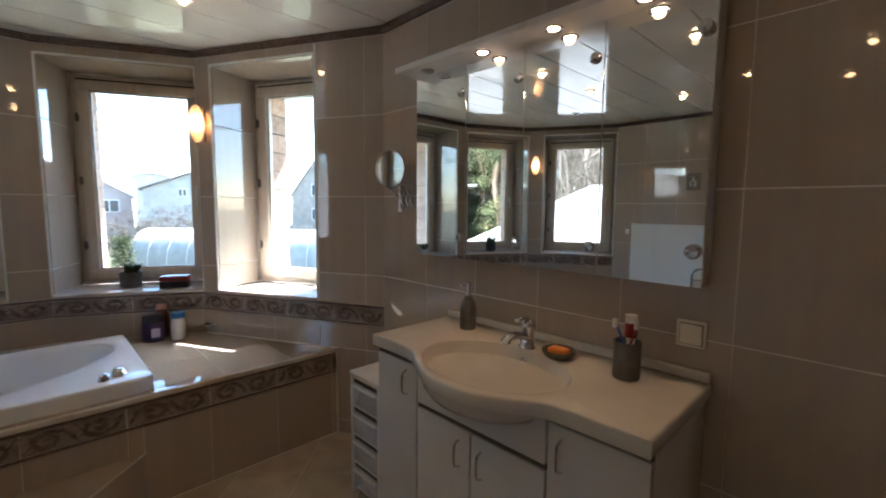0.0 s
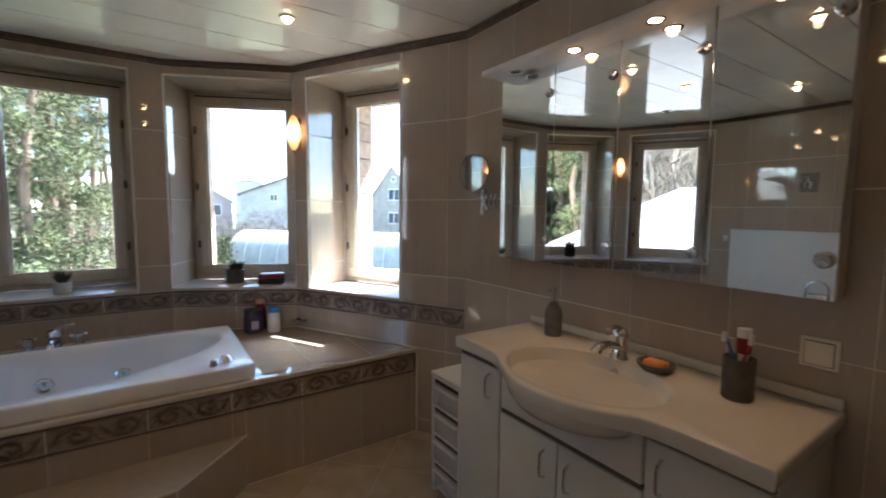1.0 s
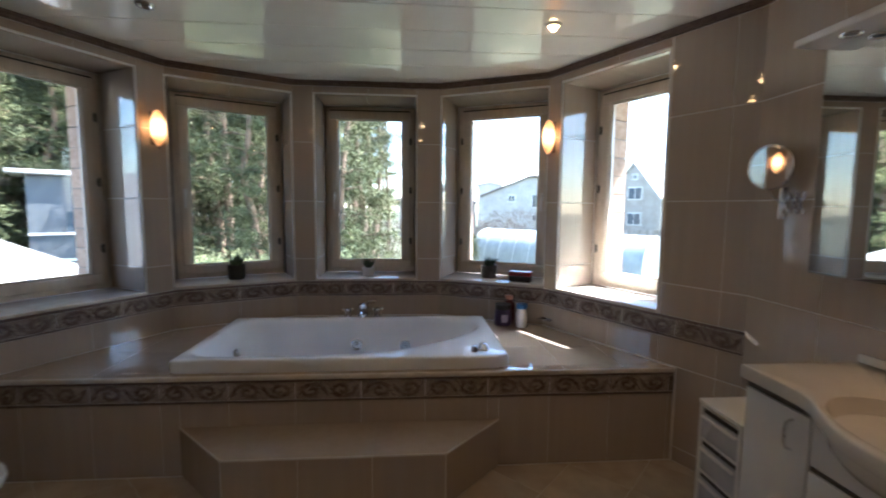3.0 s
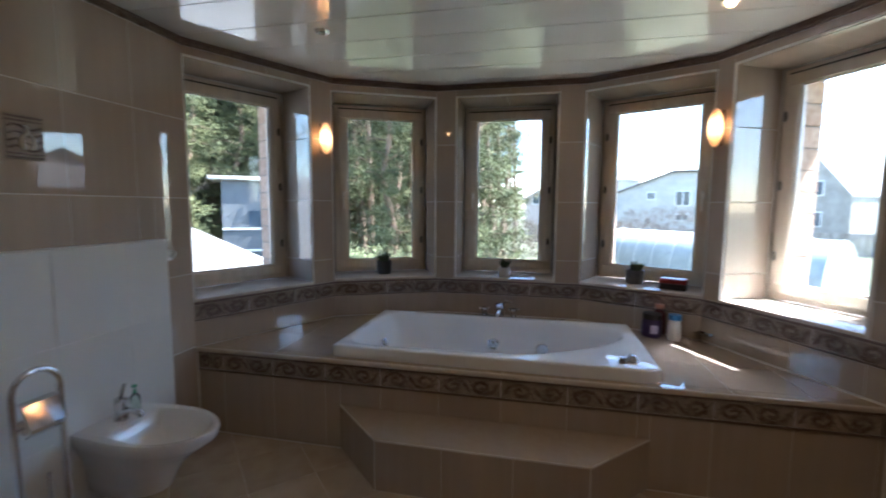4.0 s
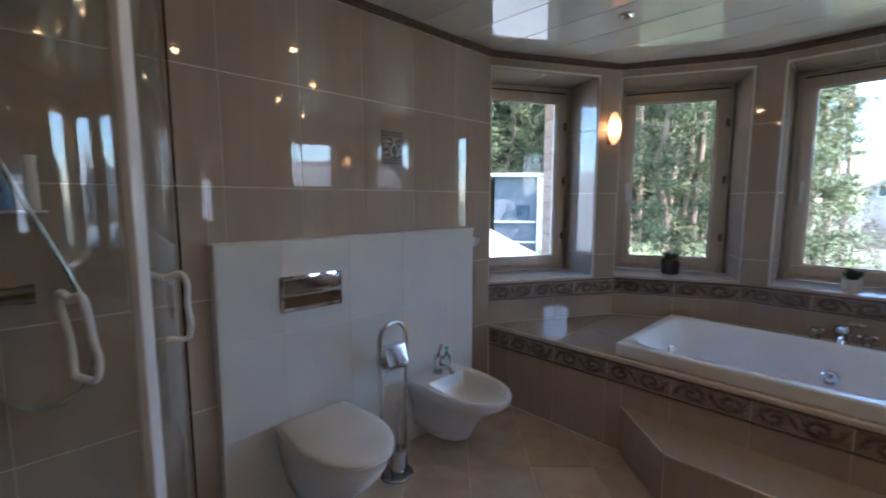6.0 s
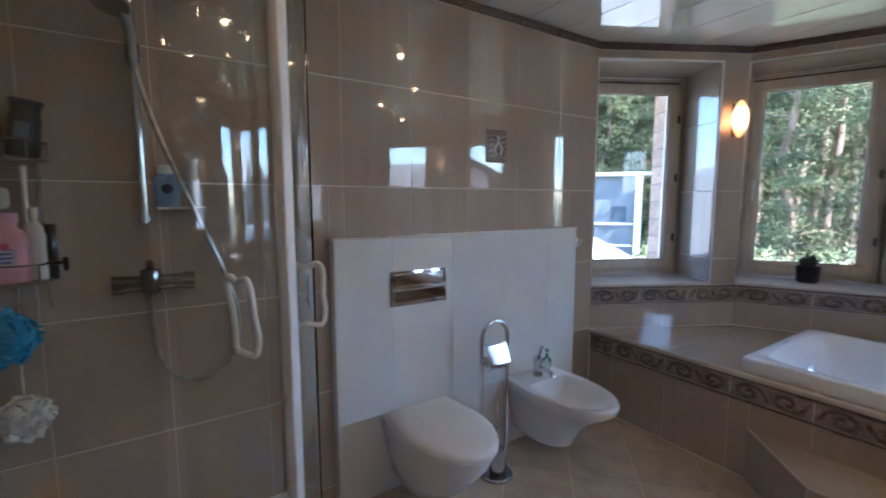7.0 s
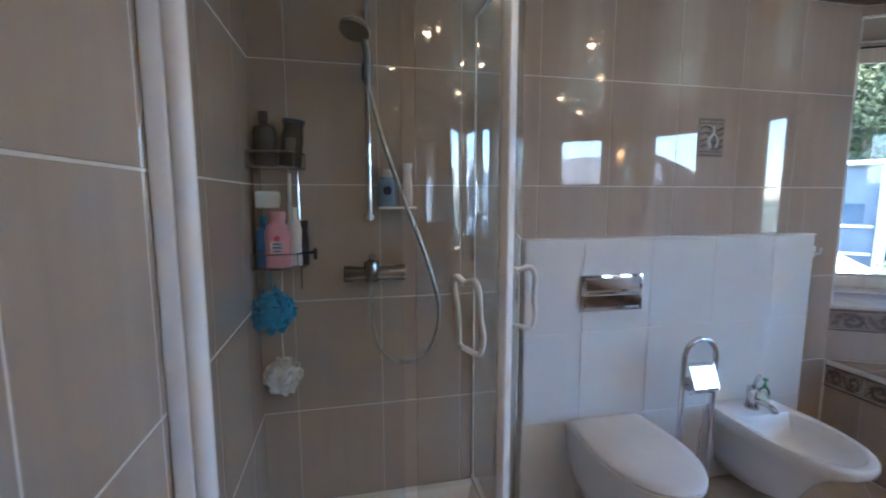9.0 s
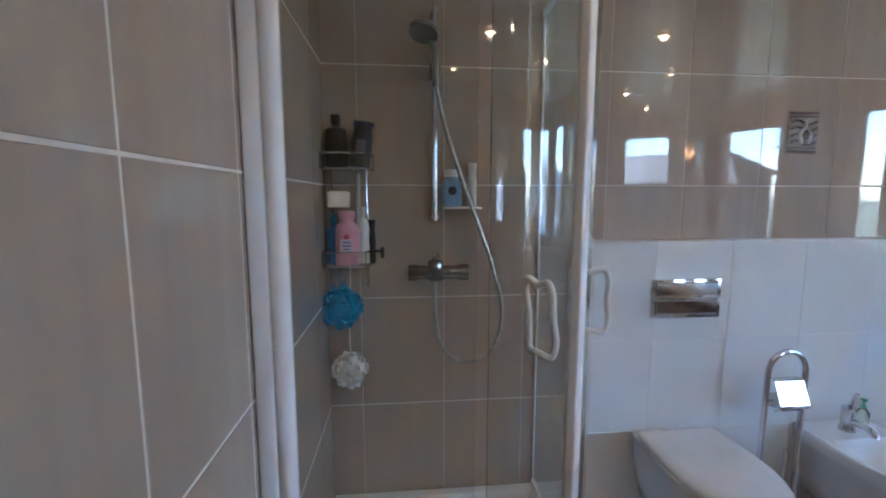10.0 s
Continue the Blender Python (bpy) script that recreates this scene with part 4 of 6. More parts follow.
def shower():
    t = thing("shower_enclosure", "curved glass corner shower with white profiles and a low tray", "shower")
    edge_pts = [(SX, NEAR + 0.007)] + [tuple(on_arc(a)) for a in range(0, 91, 6)] + [(LEFT + 0.007, SY)]
    plan_tray = [(LEFT + 0.007, NEAR + 0.007)] + [(x + (0.03 if k < len(edge_pts) - 1 else 0), y + (0.03 if k else 0)) for k, (x, y) in enumerate(edge_pts)]
    bm = bmesh.new()
    c = Vector((-1.40, -0.03))

    def inset(d):
        return [tuple(Vector(p) + (c - Vector(p)).normalized() * d) for p in plan_tray]
    loops = [[(x, y, z) for x, y in inset(d)] for d, z in ((0.0, 0.0), (0.0, 0.135), (0.006, 0.145), (0.06, 0.145), (0.075, 0.135), (0.10, 0.08), (0.2, 0.07))]
    loft(bm, loops)
    part("tray", bm, ACRYLIC, t, smooth=40)

    def pane(pts, z0, z1, name="glass_panel", thick=0.006):
        bm = bmesh.new()
        pts = [Vector(p) for p in pts]
        left, right = [], []
        for k, p in enumerate(pts):
            d = (pts[min(k + 1, len(pts) - 1)] - pts[max(k - 1, 0)]).normalized()
            n = Vector((-d.y, d.x)) * thick / 2
            left.append(tuple(p + n)), right.append(tuple(p - n))
        prism(bm, right + left[::-1], z0, z1)
        g = part(name, bm, SHOWER_GLASS, t, "clear safety glass", smooth=30)
        g.visible_shadow = False
        return g

    top = 2.135
    pane([(SX, NEAR + 0.03), (SX, ARC.y - 0.02)], 0.16, top)
    pane([tuple(on_arc(a) + (ARC - on_arc(a)).normalized() * 0.022) for a in range(2, 42, 3)], 0.165, top - 0.01, "glass_door")
    pane([tuple(on_arc(a) + (ARC - on_arc(a)).normalized() * 0.022) for a in range(43, 89, 3)], 0.165, top - 0.01, "glass_door")
    pane([(ARC.x, SY), (LEFT + 0.03, SY)], 0.16, top)
    # white profiles
    part("wall_profile", one(box, SX - 0.022, SX + 0.022, NEAR + 0.007, NEAR + 0.045, 0.146, 2.16, 0.006, 3), WHITE_METAL, t)
    bm = bmesh.new()
    tube(bm, [(SX + 0.004, NEAR + 0.062, 0.146), (SX + 0.004, NEAR + 0.062, 2.16)], 0.021, 16)
    part("frame_post", bm, WHITE_METAL, t)
    part("wall_profile", one(box, LEFT + 0.007, LEFT + 0.020, SY - 0.007, SY + 0.007, 0.146, 2.15, 0.003), WHITE_METAL, t)
    for a, nm in ((41.0, "door_stile"),):
        p = on_arc(a) + (ARC - on_arc(a)).normalized() * 0.016
        bm = bmesh.new()
        box(bm, -0.015, 0.015, -0.018, 0.018, 0.155, 2.14, 0.005, 3)
        part(nm, bm, WHITE_METAL, t, at=pose(p.x, p.y, 0, 0, 0, a))
    rail = [(SX, NEAR + 0.02)] + [tuple(on_arc(a)) for a in range(0, 91, 5)] + [(LEFT + 0.01, SY)]
    for z in (0.150, 2.135):
        bm = bmesh.new()
        pts = [Vector(p) for p in rail]
        left, right = [], []
        for k, p in enumerate(pts):
            d = (pts[min(k + 1, len(pts) - 1)] - pts[max(k - 1, 0)]).normalized()
            n = Vector((-d.y, d.x)) * 0.011
            left.append(tuple(p + n)), right.append(tuple(p - n))
        prism(bm, right + left[::-1], z - 0.004, z + 0.016)
        part("guide_rail", bm, WHITE_METAL, t, smooth=30)
    # bow handles on both doors, inside and outside
    for a in (20, 56):
        base = on_arc(a) + (ARC - on_arc(a)).normalized() * 0.022
        out = (base - ARC).normalized()
        side = Vector((-out.y, out.x))
        for sgn in (1, -1):
            path = curve([(0.003, 0, 0.082), (0.036, 0, 0.094), (0.050, 0.002, 0.066), (0.046, 0.010, 0.0), (0.050, 0.016, -0.055), (0.040, 0.012, -0.098), (0.003, 0, -0.092)], 6)
            pts = [base.to_3d() + Vector((0, 0, 1.152 + 0.88 * p.z)) + out.to_3d() * p.x * sgn + side.to_3d() * p.y for p in path]
            part("handle", one(tube, pts, 0.0085, 10, 0.0065), WHITE_PLASTIC, t, "white bowed door handle")
    return t


shower()
WX = LEFT + 0.0065


def shower_set():
    t = thing("shower_set", "chrome hand shower on a slide rail with hose and mixer", "shower set")
    part("rail", one(tube, [(WX + 0.05, -0.027, 1.33), (WX + 0.05, -0.027, 2.14)], 0.011, 12), CHROME, t)
    for z in (1.345, 2.12):
        part("rail_bracket", one(tube, [(WX, -0.027, z), (WX + 0.055, -0.027, z)], 0.016, 12), CHROME, t)
    part("slider", one(box, WX + 0.03, WX + 0.085, -0.047, -0.007, 1.86, 1.92, 0.008), BLACK, t)
    part("hand_grip", one(tube, curve([(WX + 0.085, -0.027, 1.83), (WX + 0.10, -0.028, 1.92), (WX + 0.115, -0.038, 1.975), (WX + 0.13, -0.05, 2.008)], 5), 0.014, 12), GREY_METAL, t)
    bm = bmesh.new()
    lathe(bm, [(0.0, -0.018), (0.052, -0.018), (0.055, -0.006), (0.045, 0.010), (0.016, 0.022), (0.0, 0.024)], (WX + 0.145, -0.07, 2.012), 28, Vector((-0.35, 0.2, 1)).to_track_quat("Z", "Y").to_matrix())
    part("shower_head", bm, GREY_METAL, t, "grey spray head")
    bm = bmesh.new()
    tube(bm, [(WX + 0.045, -0.10, 1.12), (WX + 0.045, 0.075, 1.12)], 0.027, 16)
    lathe(bm, [(0.0, -0.036), (0.026, -0.036), (0.031, -0.03), (0.031, 0.036), (0.027, 0.044), (0.0, 0.046)], (WX + 0.05, -0.025, 1.125), 20)
    part("mixer", bm, DARK_CHROME, t, "chrome bar mixer")
    for y in (-0.115, 0.09):
        part("mixer_knob", one(tube, [(WX + 0.045, y - 0.018, 1.12), (WX + 0.045, y + 0.018, 1.12)], 0.032, 18), DARK_CHROME, t)
    for y in (-0.085, 0.035):
        part("wall_flange", one(tube, [(WX, y, 1.12), (WX + 0.04, y, 1.12)], 0.026, 16), CHROME, t)
    part("mixer_lever", one(tube, [(WX + 0.045, -0.025, 1.16), (WX + 0.06, -0.025, 1.185), (WX + 0.115, -0.025, 1.196)], 0.013, 10), CHROME, t)
    hose = curve([(WX + 0.088, -0.027, 1.84), (WX + 0.09, 0.02, 1.65), (WX + 0.09, 0.10, 1.42), (WX + 0.09, 0.20, 1.15), (WX + 0.08, 0.245, 0.95), (WX + 0.07, 0.20, 0.79), (WX + 0.06, 0.10, 0.745), (WX + 0.055, 0.01, 0.80), (WX + 0.05, -0.025, 0.93), (WX + 0.046, -0.025, 1.10)], 10)
    HOSE = varied("ribbed_hose", (0.30, 0.29, 0.27), (0.50, 0.49, 0.46), 0.35, (40, 40, 40), 3, metal=0.6)
    part("hose", one(tube, hose, 0.0080, 8), HOSE, t, "grey ribbed metal hose")
    return t


shower_set()


def caddy():
    t = thing("shower_caddy", "two-tier chrome wire corner caddy full of bottles", "caddy")
    x0, x1, y0, y1 = WX + 0.006, WX + 0.13, NEAR + 0.012, NEAR + 0.20
    for z in (1.528, 1.160):
        bm = bmesh.new()
        for zz in (z, z + 0.055):
            tube(bm, [(x0, y0, zz), (x1, y0, zz), (x1, y1 - 0.03, zz), (x0 + 0.03, y1, zz), (x0, y1, zz), (x0, y0, zz)], 0.003, 6)
        for j in range(8):
            y = y0 + (y1 - y0) * (j + 0.5) / 8
            tube(bm, [(x0, y, z), (x1 - (0.03 if j > 6 else 0), y, z)], 0.002, 5)
        for px, py in ((x1, y0), (x1, y1 - 0.03), (x0 + 0.03, y1)):
            tube(bm, [(px, py, z), (px, py, z + 0.055)], 0.0025, 5)
        part("basket", bm, CHROME, t)
    for y in (y0 + 0.02, y1 - 0.03):
        part("upright", one(tube, [(x0, y, 1.06), (x0, y, 1.68)], 0.003, 6), CHROME, t)
    part("hook", one(tube, curve([(x0, y0 + 0.06, 1.08), (x0 + 0.03, y0 + 0.06, 1.06), (x0 + 0.04, y0 + 0.06, 1.09)], 5), 0.003, 6), CHROME, t)
    return t


caddy()


def bottle(x, y, z, r, h, body_m, cap_m, label, flat=1.0, neck=0.35, cap_h=0.03):
    t = thing("bottle", label, "bottle", pose(x, y, z))
    m3 = Matrix.Diagonal((flat, 1, 1))
    part("body", one(lathe, [(0.0, 0), (r * 0.9, 0), (r, 0.006), (r, h * 0.72), (r * 0.85, h * 0.86), (r * neck, h * 0.93), (r * neck, h)], (0, 0, 0), 24, m3), body_m, t)
    part("cap", one(lathe, [(r * neck * 1.15, h), (r * neck * 1.2, h + 0.002), (r * neck * 1.15, h + cap_h), (0.0, h + cap_h)], (0, 0, 0), 20, m3), cap_m, t)
    return t


def plastic(name, c):
    return varied(name, tuple(v * 0.85 for v in c), c, 0.3, (10, 10, 10), 3)


PINK, TEAL, BLUE, NAVY, GREEN = plastic("pink_plastic", (0.78, 0.40, 0.50)), plastic("teal_plastic", (0.03, 0.30, 0.55)), plastic("blue_plastic", (0.05, 0.22, 0.55)), plastic("navy_plastic", (0.02, 0.03, 0.10)), plastic("green_plastic", (0.10, 0.35, 0.08))
cx, cy = WX + 0.07, NEAR
bottle(cx, cy + 0.065, 1.532, 0.043, 0.165, BLACK, BLACK, "black shampoo bottle in the wire caddy", 0.7)
tilted = bottle(cx + 0.005, cy + 0.150, 1.534, 0.039, 0.155, BLACK, NAVY, "dark squat bottle leaning in the wire caddy", 0.8, 0.9, 0.012)
tilted.matrix_basis = tilted.matrix_basis @ Matrix.Rotation(radians(-7), 4, "X")
part("label_patch", one(box, 0.0305, 0.032, -0.016, 0.016, 0.05, 0.10, 0.002), plastic("grey_label", (0.16, 0.16, 0.18)), tilted)
pk = bottle(cx + 0.02, cy + 0.100, 1.164, 0.046, 0.175, PINK, PINK, "pink lotion bottle with a pale label in the wire caddy", 0.6, 0.55)
part("label_patch", one(box, 0.0270, 0.0290, -0.022, 0.022, 0.045, 0.10, 0.006), plastic("label_pale", (0.80, 0.62, 0.66)), pk)
part("label_mark", one(lathe, [(0.0, 0.0), (0.011, 0.0), (0.011, 0.001), (0.0, 0.0012)], (0.0290, 0, 0.108), 16, Matrix.Rotation(radians(90), 3, "Y")), plastic("label_pink", (0.72, 0.10, 0.22)), pk)
for z, w in ((0.088, 0.028), (0.075, 0.032), (0.062, 0.024)):
    part("label_line", one(box, 0.0290, 0.0297, -w / 2, w / 2, z - 0.003, z + 0.003), BLUE, pk)
bottle(cx - 0.01, cy + 0.045, 1.164, 0.030, 0.16, BLUE, TEAL, "blue shower gel bottle in the wire caddy", 0.7)
bottle(cx - 0.02, cy + 0.155, 1.164, 0.028, 0.19, WHITE_PLASTIC, WHITE_PLASTIC, "white slim bottle in the wire caddy", 0.8)
bottle(cx - 0.03, cy + 0.185, 1.164, 0.020, 0.14, BLACK, BLACK, "small black bottle at the end of the caddy", 1.0, 0.8)
gb = bottle(WX + 0.034, 0.042, 1.385, 0.040, 0.115, plastic("pale_blue_plastic", (0.22, 0.36, 0.58)), WHITE_PLASTIC, "flat blue tube bottle behind the hose", 0.6, 0.6)
part("label_mark", one(lathe, [(0.0, 0.0), (0.017, 0.0), (0.017, 0.0012), (0.0, 0.0014)], (0.0236, 0, 0.062), 20, Matrix.Rotation(radians(90), 3, "Y")), NAVY, gb, "dark round mark")
shelf = thing("shower_shelf", "small white wall shelf behind the shower hose", "shelf", pose(WX, 0.085, 1.375))
part("plate", one(box, 0.0, 0.07, -0.075, 0.075, 0.0, 0.008, 0.003), WHITE_PLASTIC, shelf)
bottle(WX + 0.032, 0.125, 1.385, 0.018, 0.15, WHITE_PLASTIC, WHITE_PLASTIC, "slim white tube beside the blue bottle", 0.7, 0.9, 0.02)
sp = thing("bath_sponge", "cream and green scrubbing sponge hung under the top basket", "sponge", pose(cx, cy + 0.075, 1.40))
part("sponge_body", one(box, -0.022, 0.022, -0.05, 0.035, -0.02, 0.045, 0.014, 4), varied("cream_sponge", (0.55, 0.50, 0.38), (0.72, 0.68, 0.55), 0.9, (60, 60, 60), 4, 0.6, 120), sp)
part("scrub_pad", one(box, 0.0225, 0.030, -0.045, 0.030, -0.016, 0.04, 0.003), WHITE_PLASTIC, sp)
br = thing("back_brush", "white handled brush standing in the caddy", "brush", pose(cx - 0.03, cy + 0.135, 1.19))
part("handle", one(tube, [(0, 0, 0.0), (0.0, 0.006, 0.32)], 0.008, 10), WHITE_PLASTIC, br)
rz = thing("razor", "black razor hung from the caddy edge", "razor", pose(cx + 0.062, cy + 0.215, 1.215))
part("handle", one(tube, [(-0.05, -0.03, 0.0), (0.0, 0.02, 0.005)], 0.006, 8), BLACK, rz)
part("head", one(box, -0.006, 0.012, 0.012, 0.026, -0.02, 0.022, 0.003), BLACK, rz)


def puff(x, y, z, r, material, label, seed):
    rnd = random.Random(seed)
    t = thing("bath_puff", label, "bath puff", pose(x, y, z))
    bm = bmesh.new()
    for j in range(170):
        v = Vector((rnd.gauss(0, 1), rnd.gauss(0, 1), rnd.gauss(0, 1))).normalized()
        side = v.orthogonal().normalized()
        side = Matrix.Rotation(rnd.uniform(0, 6.28), 3, v) @ side
        up = v.cross(side)
        wob, size = rnd.uniform(0.82, 1.02) * r, r * rnd.uniform(0.22, 0.36)
        ring = []
        for k in range(7):
            a = -1.3 + 2.6 * k / 6
            ring.append((v * (wob * (0.80 + 0.2 * math.cos(a)) + 0.1 * r * math.sin(3 * a)) + side * size * math.sin(a)))
        for p, q in zip(ring, ring[1:]):
            f = [p, q, q * 0.55 + up * size * 0.35, p * 0.55 + up * size * 0.35]
            bm.faces.new([bm.verts.new(c) for c in f])
    bmesh.ops.create_icosphere(bm, subdivisions=3, radius=r * 0.86)
    part("netting", bm, material, t)
    part("cord", one(tube, curve([(0, 0, r * 0.8), (0.006, 0.004, r * 1.3), (-0.01, 0.0, r * 1.9)], 5), 0.002, 5), material, t)
    return t


puff(cx + 0.01, cy + 0.065, 0.995, 0.088, TEAL, "turquoise mesh bath puff hanging below the caddy", 3)
puff(cx + 0.005, cy + 0.095, 0.735, 0.072, WHITE_PLASTIC, "white mesh bath puff hanging on a long cord", 4)
cord = part("puff_cord", one(tube, [(cx + 0.003, cy + 0.095, 0.835), (WX + 0.02, cy + 0.10, 1.16)], 0.002, 5), WHITE_PLASTIC)
tagged(cord, "thin white cord holding the white bath puff", "cord")

# ---- on the sills and the platform ----
def plant(x, y, z, pot_m, r, h, label, seed, leaf_h):
    rnd = random.Random(seed)
    t = thing("potted_plant", label, "plant", pose(x, y, z))
    part("pot", one(lathe, [(0.0, 0), (r * 0.82, 0), (r * 0.95, h * 0.1), (r, h), (r * 0.9, h), (r * 0.85, h * 0.85), (0.0, h * 0.82)], (0, 0, 0), 24), pot_m, t)
    bm = bmesh.new()
    for j in range(46):
        a, tilt = rnd.uniform(0, 6.28), rnd.uniform(0.05, 0.75)
        d = Vector((math.cos(a) * math.sin(tilt), math.sin(a) * math.sin(tilt), math.cos(tilt)))
        b = Vector((math.cos(a) * r * 0.35 * rnd.random(), math.sin(a) * r * 0.35 * rnd.random(), h * 0.82))
        ln = leaf_h * rnd.uniform(0.5, 1.0)
        tube(bm, [b, b + d * ln * 0.55 + Vector((0, 0, ln * 0.05)), b + d * ln], r * 0.14, 5, 0.001)
    part("leaves", bm, LEAF, t)
    return t


def on_sill(k, s, deep):
    m, _ = local(k)
    return m @ Vector((s, deep, 0))


SZ = SILL_Z + 0.001
p = on_sill(2, 0.42, 0.19)
plant(p.x, p.y, SZ, BLACK, 0.066, 0.115, "dark succulent in a black pot on the window sill", 1, 0.13)
p = on_sill(3, 0.56, 0.12)
plant(p.x, p.y, SZ, WHITE_PLASTIC, 0.050, 0.075, "small dark succulent in a white pot on the window sill", 2, 0.10)
p = on_sill(4, 0.36, 0.19)
plant(p.x, p.y, SZ, GREY_STONE, 0.066, 0.105, "succulent in a square grey pot on the window sill", 3, 0.10)
m4, _ = local(4)
bx = thing("red_box", "dark red lacquered box with a black lid edge on the sill", "box", m4 @ Matrix.Translation((0.645, 0.11, SZ)))
part("body", one(box, -0.085, 0.085, -0.045, 0.045, 0.0, 0.045, 0.004), BLACK, bx)
part("lid", one(box, -0.087, 0.087, -0.047, 0.047, 0.0455, 0.08, 0.006), RED_BLACK, bx)
jar = thing("bath_salt_jar", "dark violet jar with a black lid on the platform", "jar", pose(1.04, 3.36, DECK + 0.001) @ Matrix.Diagonal((1.3, 1.3, 1.25, 1)))
part("glass_body", one(lathe, [(0.0, 0), (0.045, 0), (0.05, 0.01), (0.05, 0.085), (0.042, 0.098), (0.0, 0.1)], (0, 0, 0), 24), plastic("violet_glass", (0.05, 0.03, 0.10)), jar)
part("lid", one(lathe, [(0.046, 0.098), (0.046, 0.128), (0.0, 0.13)], (0, 0, 0), 24), BLACK, jar)
part("label_patch", one(box, -0.018, 0.018, -0.0515, -0.049, 0.025, 0.07), plastic("pale_label", (0.5, 0.45, 0.6)), jar)
bottle(1.165, 3.29, DECK + 0.001, 0.041, 0.140, WHITE_PLASTIC, BLUE, "white bottle with a wide blue cap on the platform", 1.0, 0.85, 0.035)
tb = bottle(1.10, 3.42, DECK + 0.001, 0.044, 0.185, plastic("brown_bottle", (0.12, 0.03, 0.03)), plastic("peach_cap", (0.7, 0.35, 0.25)), "dark red bottle with a peach cap on the platform", 1.0, 0.6, 0.03)
tr = thing("soap_ledge", "small chrome soap ledge on the tiled wall above the platform", "soap holder", pose(1.36, 3.28, 0.60, 0, 0, -62))
part("bar", one(box, -0.06, 0.06, -0.05, -0.01, 0.0, 0.006, 0.002), CHROME, tr)
part("bracket", one(box, -0.05, 0.05, -0.012, -0.004, -0.006, 0.012, 0.002), CHROME, tr)

# ---- outside ----
GZ = -2.1
LAWN = varied("lawn", (0.075, 0.085, 0.04), (0.17, 0.165, 0.09), 0.9, (0.6, 0.6, 0.6), 8)
g = part("ground", one(box, -400, 400, -400, 400, GZ - 1, GZ), LAWN, smooth=0)
tagged(g, "lawn and rough grass around the house", "ground", kind="structure")
NEEDLES = varied("pine_needles", (0.034, 0.043, 0.014), (0.145, 0.150, 0.058), 0.8, (1.2, 1.2, 1.2), 4, contrast=(0.35, 0.65))
BUSH = varied("light_shrub_leaves", (0.13, 0.145, 0.06), (0.28, 0.295, 0.14), 0.8, (2, 2, 2), 4)
BARK = varied("pine_bark", (0.12, 0.075, 0.05), (0.25, 0.165, 0.11), 0.9, (6, 6, 1.5), 5)
TWIG = varied("bare_twigs", (0.11, 0.088, 0.068), (0.21, 0.17, 0.135), 0.9, (3, 3, 3), 3)


def clumps(centres, seed, size, count):
    """Small leaf faces scattered round clump centres, as one mesh."""
    rng = np.random.default_rng(seed)
    n = len(centres) * count
    c = np.repeat(np.array(centres), count, 0)
    pos = c[:, :3] + rng.normal(0, 1, (n, 3)) * c[:, 3:4] * np.array([0.55, 0.55, 0.38])
    u = rng.normal(0, 1, (n, 3))
    u /= np.linalg.norm(u, axis=1)[:, None]
    v = np.cross(u, rng.normal(0, 1, (n, 3)))
    v /= np.linalg.norm(v, axis=1)[:, None]
    s = size * rng.uniform(0.6, 1.4, (n, 1))
    verts = np.stack([pos - u * s, pos + v * s * 0.34, pos + u * s], 1).reshape(-1, 3)
    me = bpy.data.meshes.new("crown")
    me.from_pydata(verts.tolist(), [], np.arange(n * 3).reshape(-1, 3).tolist())
    me.update()
    return me


def pine(seed, height, low, bushy, size=0.085, count=85):
    rnd = random.Random(seed)
    t = thing("pine_tree", "tall pine with reddish trunk and dark green needles", "tree", group="pine wood")
    bm = bmesh.new()
    path = [(rnd.uniform(-0.1, 0.1) * k, rnd.uniform(-0.1, 0.1) * k, height * k / 6) for k in range(7)]
    tube(bm, curve(path, 3), 0.17, 8, 0.03)
    cents = []
    for j in range(34):
        f = low + (0.98 - low) * (j + rnd.random()) / 34
        a, reach = rnd.uniform(0, 6.28), (1.05 - f) ** 0.6 * bushy * rnd.uniform(0.6, 1.2)
        z = height * f
        i = min(int(f * 6), 5)
        b = Vector(path[i]).lerp(Vector(path[i + 1]), f * 6 - i)
        tip = b + Vector((math.cos(a) * reach, math.sin(a) * reach, reach * rnd.uniform(-0.1, 0.35)))
        tube(bm, [b, b.lerp(tip, 0.5) + Vector((0, 0, 0.1)), tip], 0.04, 5, 0.01)
        for q in (0.35, 0.6, 0.8, 1.0):
            p = b.lerp(tip, q)
            cents.append((p.x, p.y, p.z, 0.22 + 0.30 * rnd.random()))
    part("trunk", bm, BARK, t)
    me = clumps(cents, seed, size, count)
    me.materials.append(NEEDLES)
    ob = new("crown", me)
    ob.parent = t
    return t


def at_view(deg, far):
    """A place outside, seen from the room's middle at an angle from ahead (left is positive)."""
    a = radians(90 + deg)
    return Vector((0.2 + far * math.cos(a), 0.3 + far * math.sin(a)))


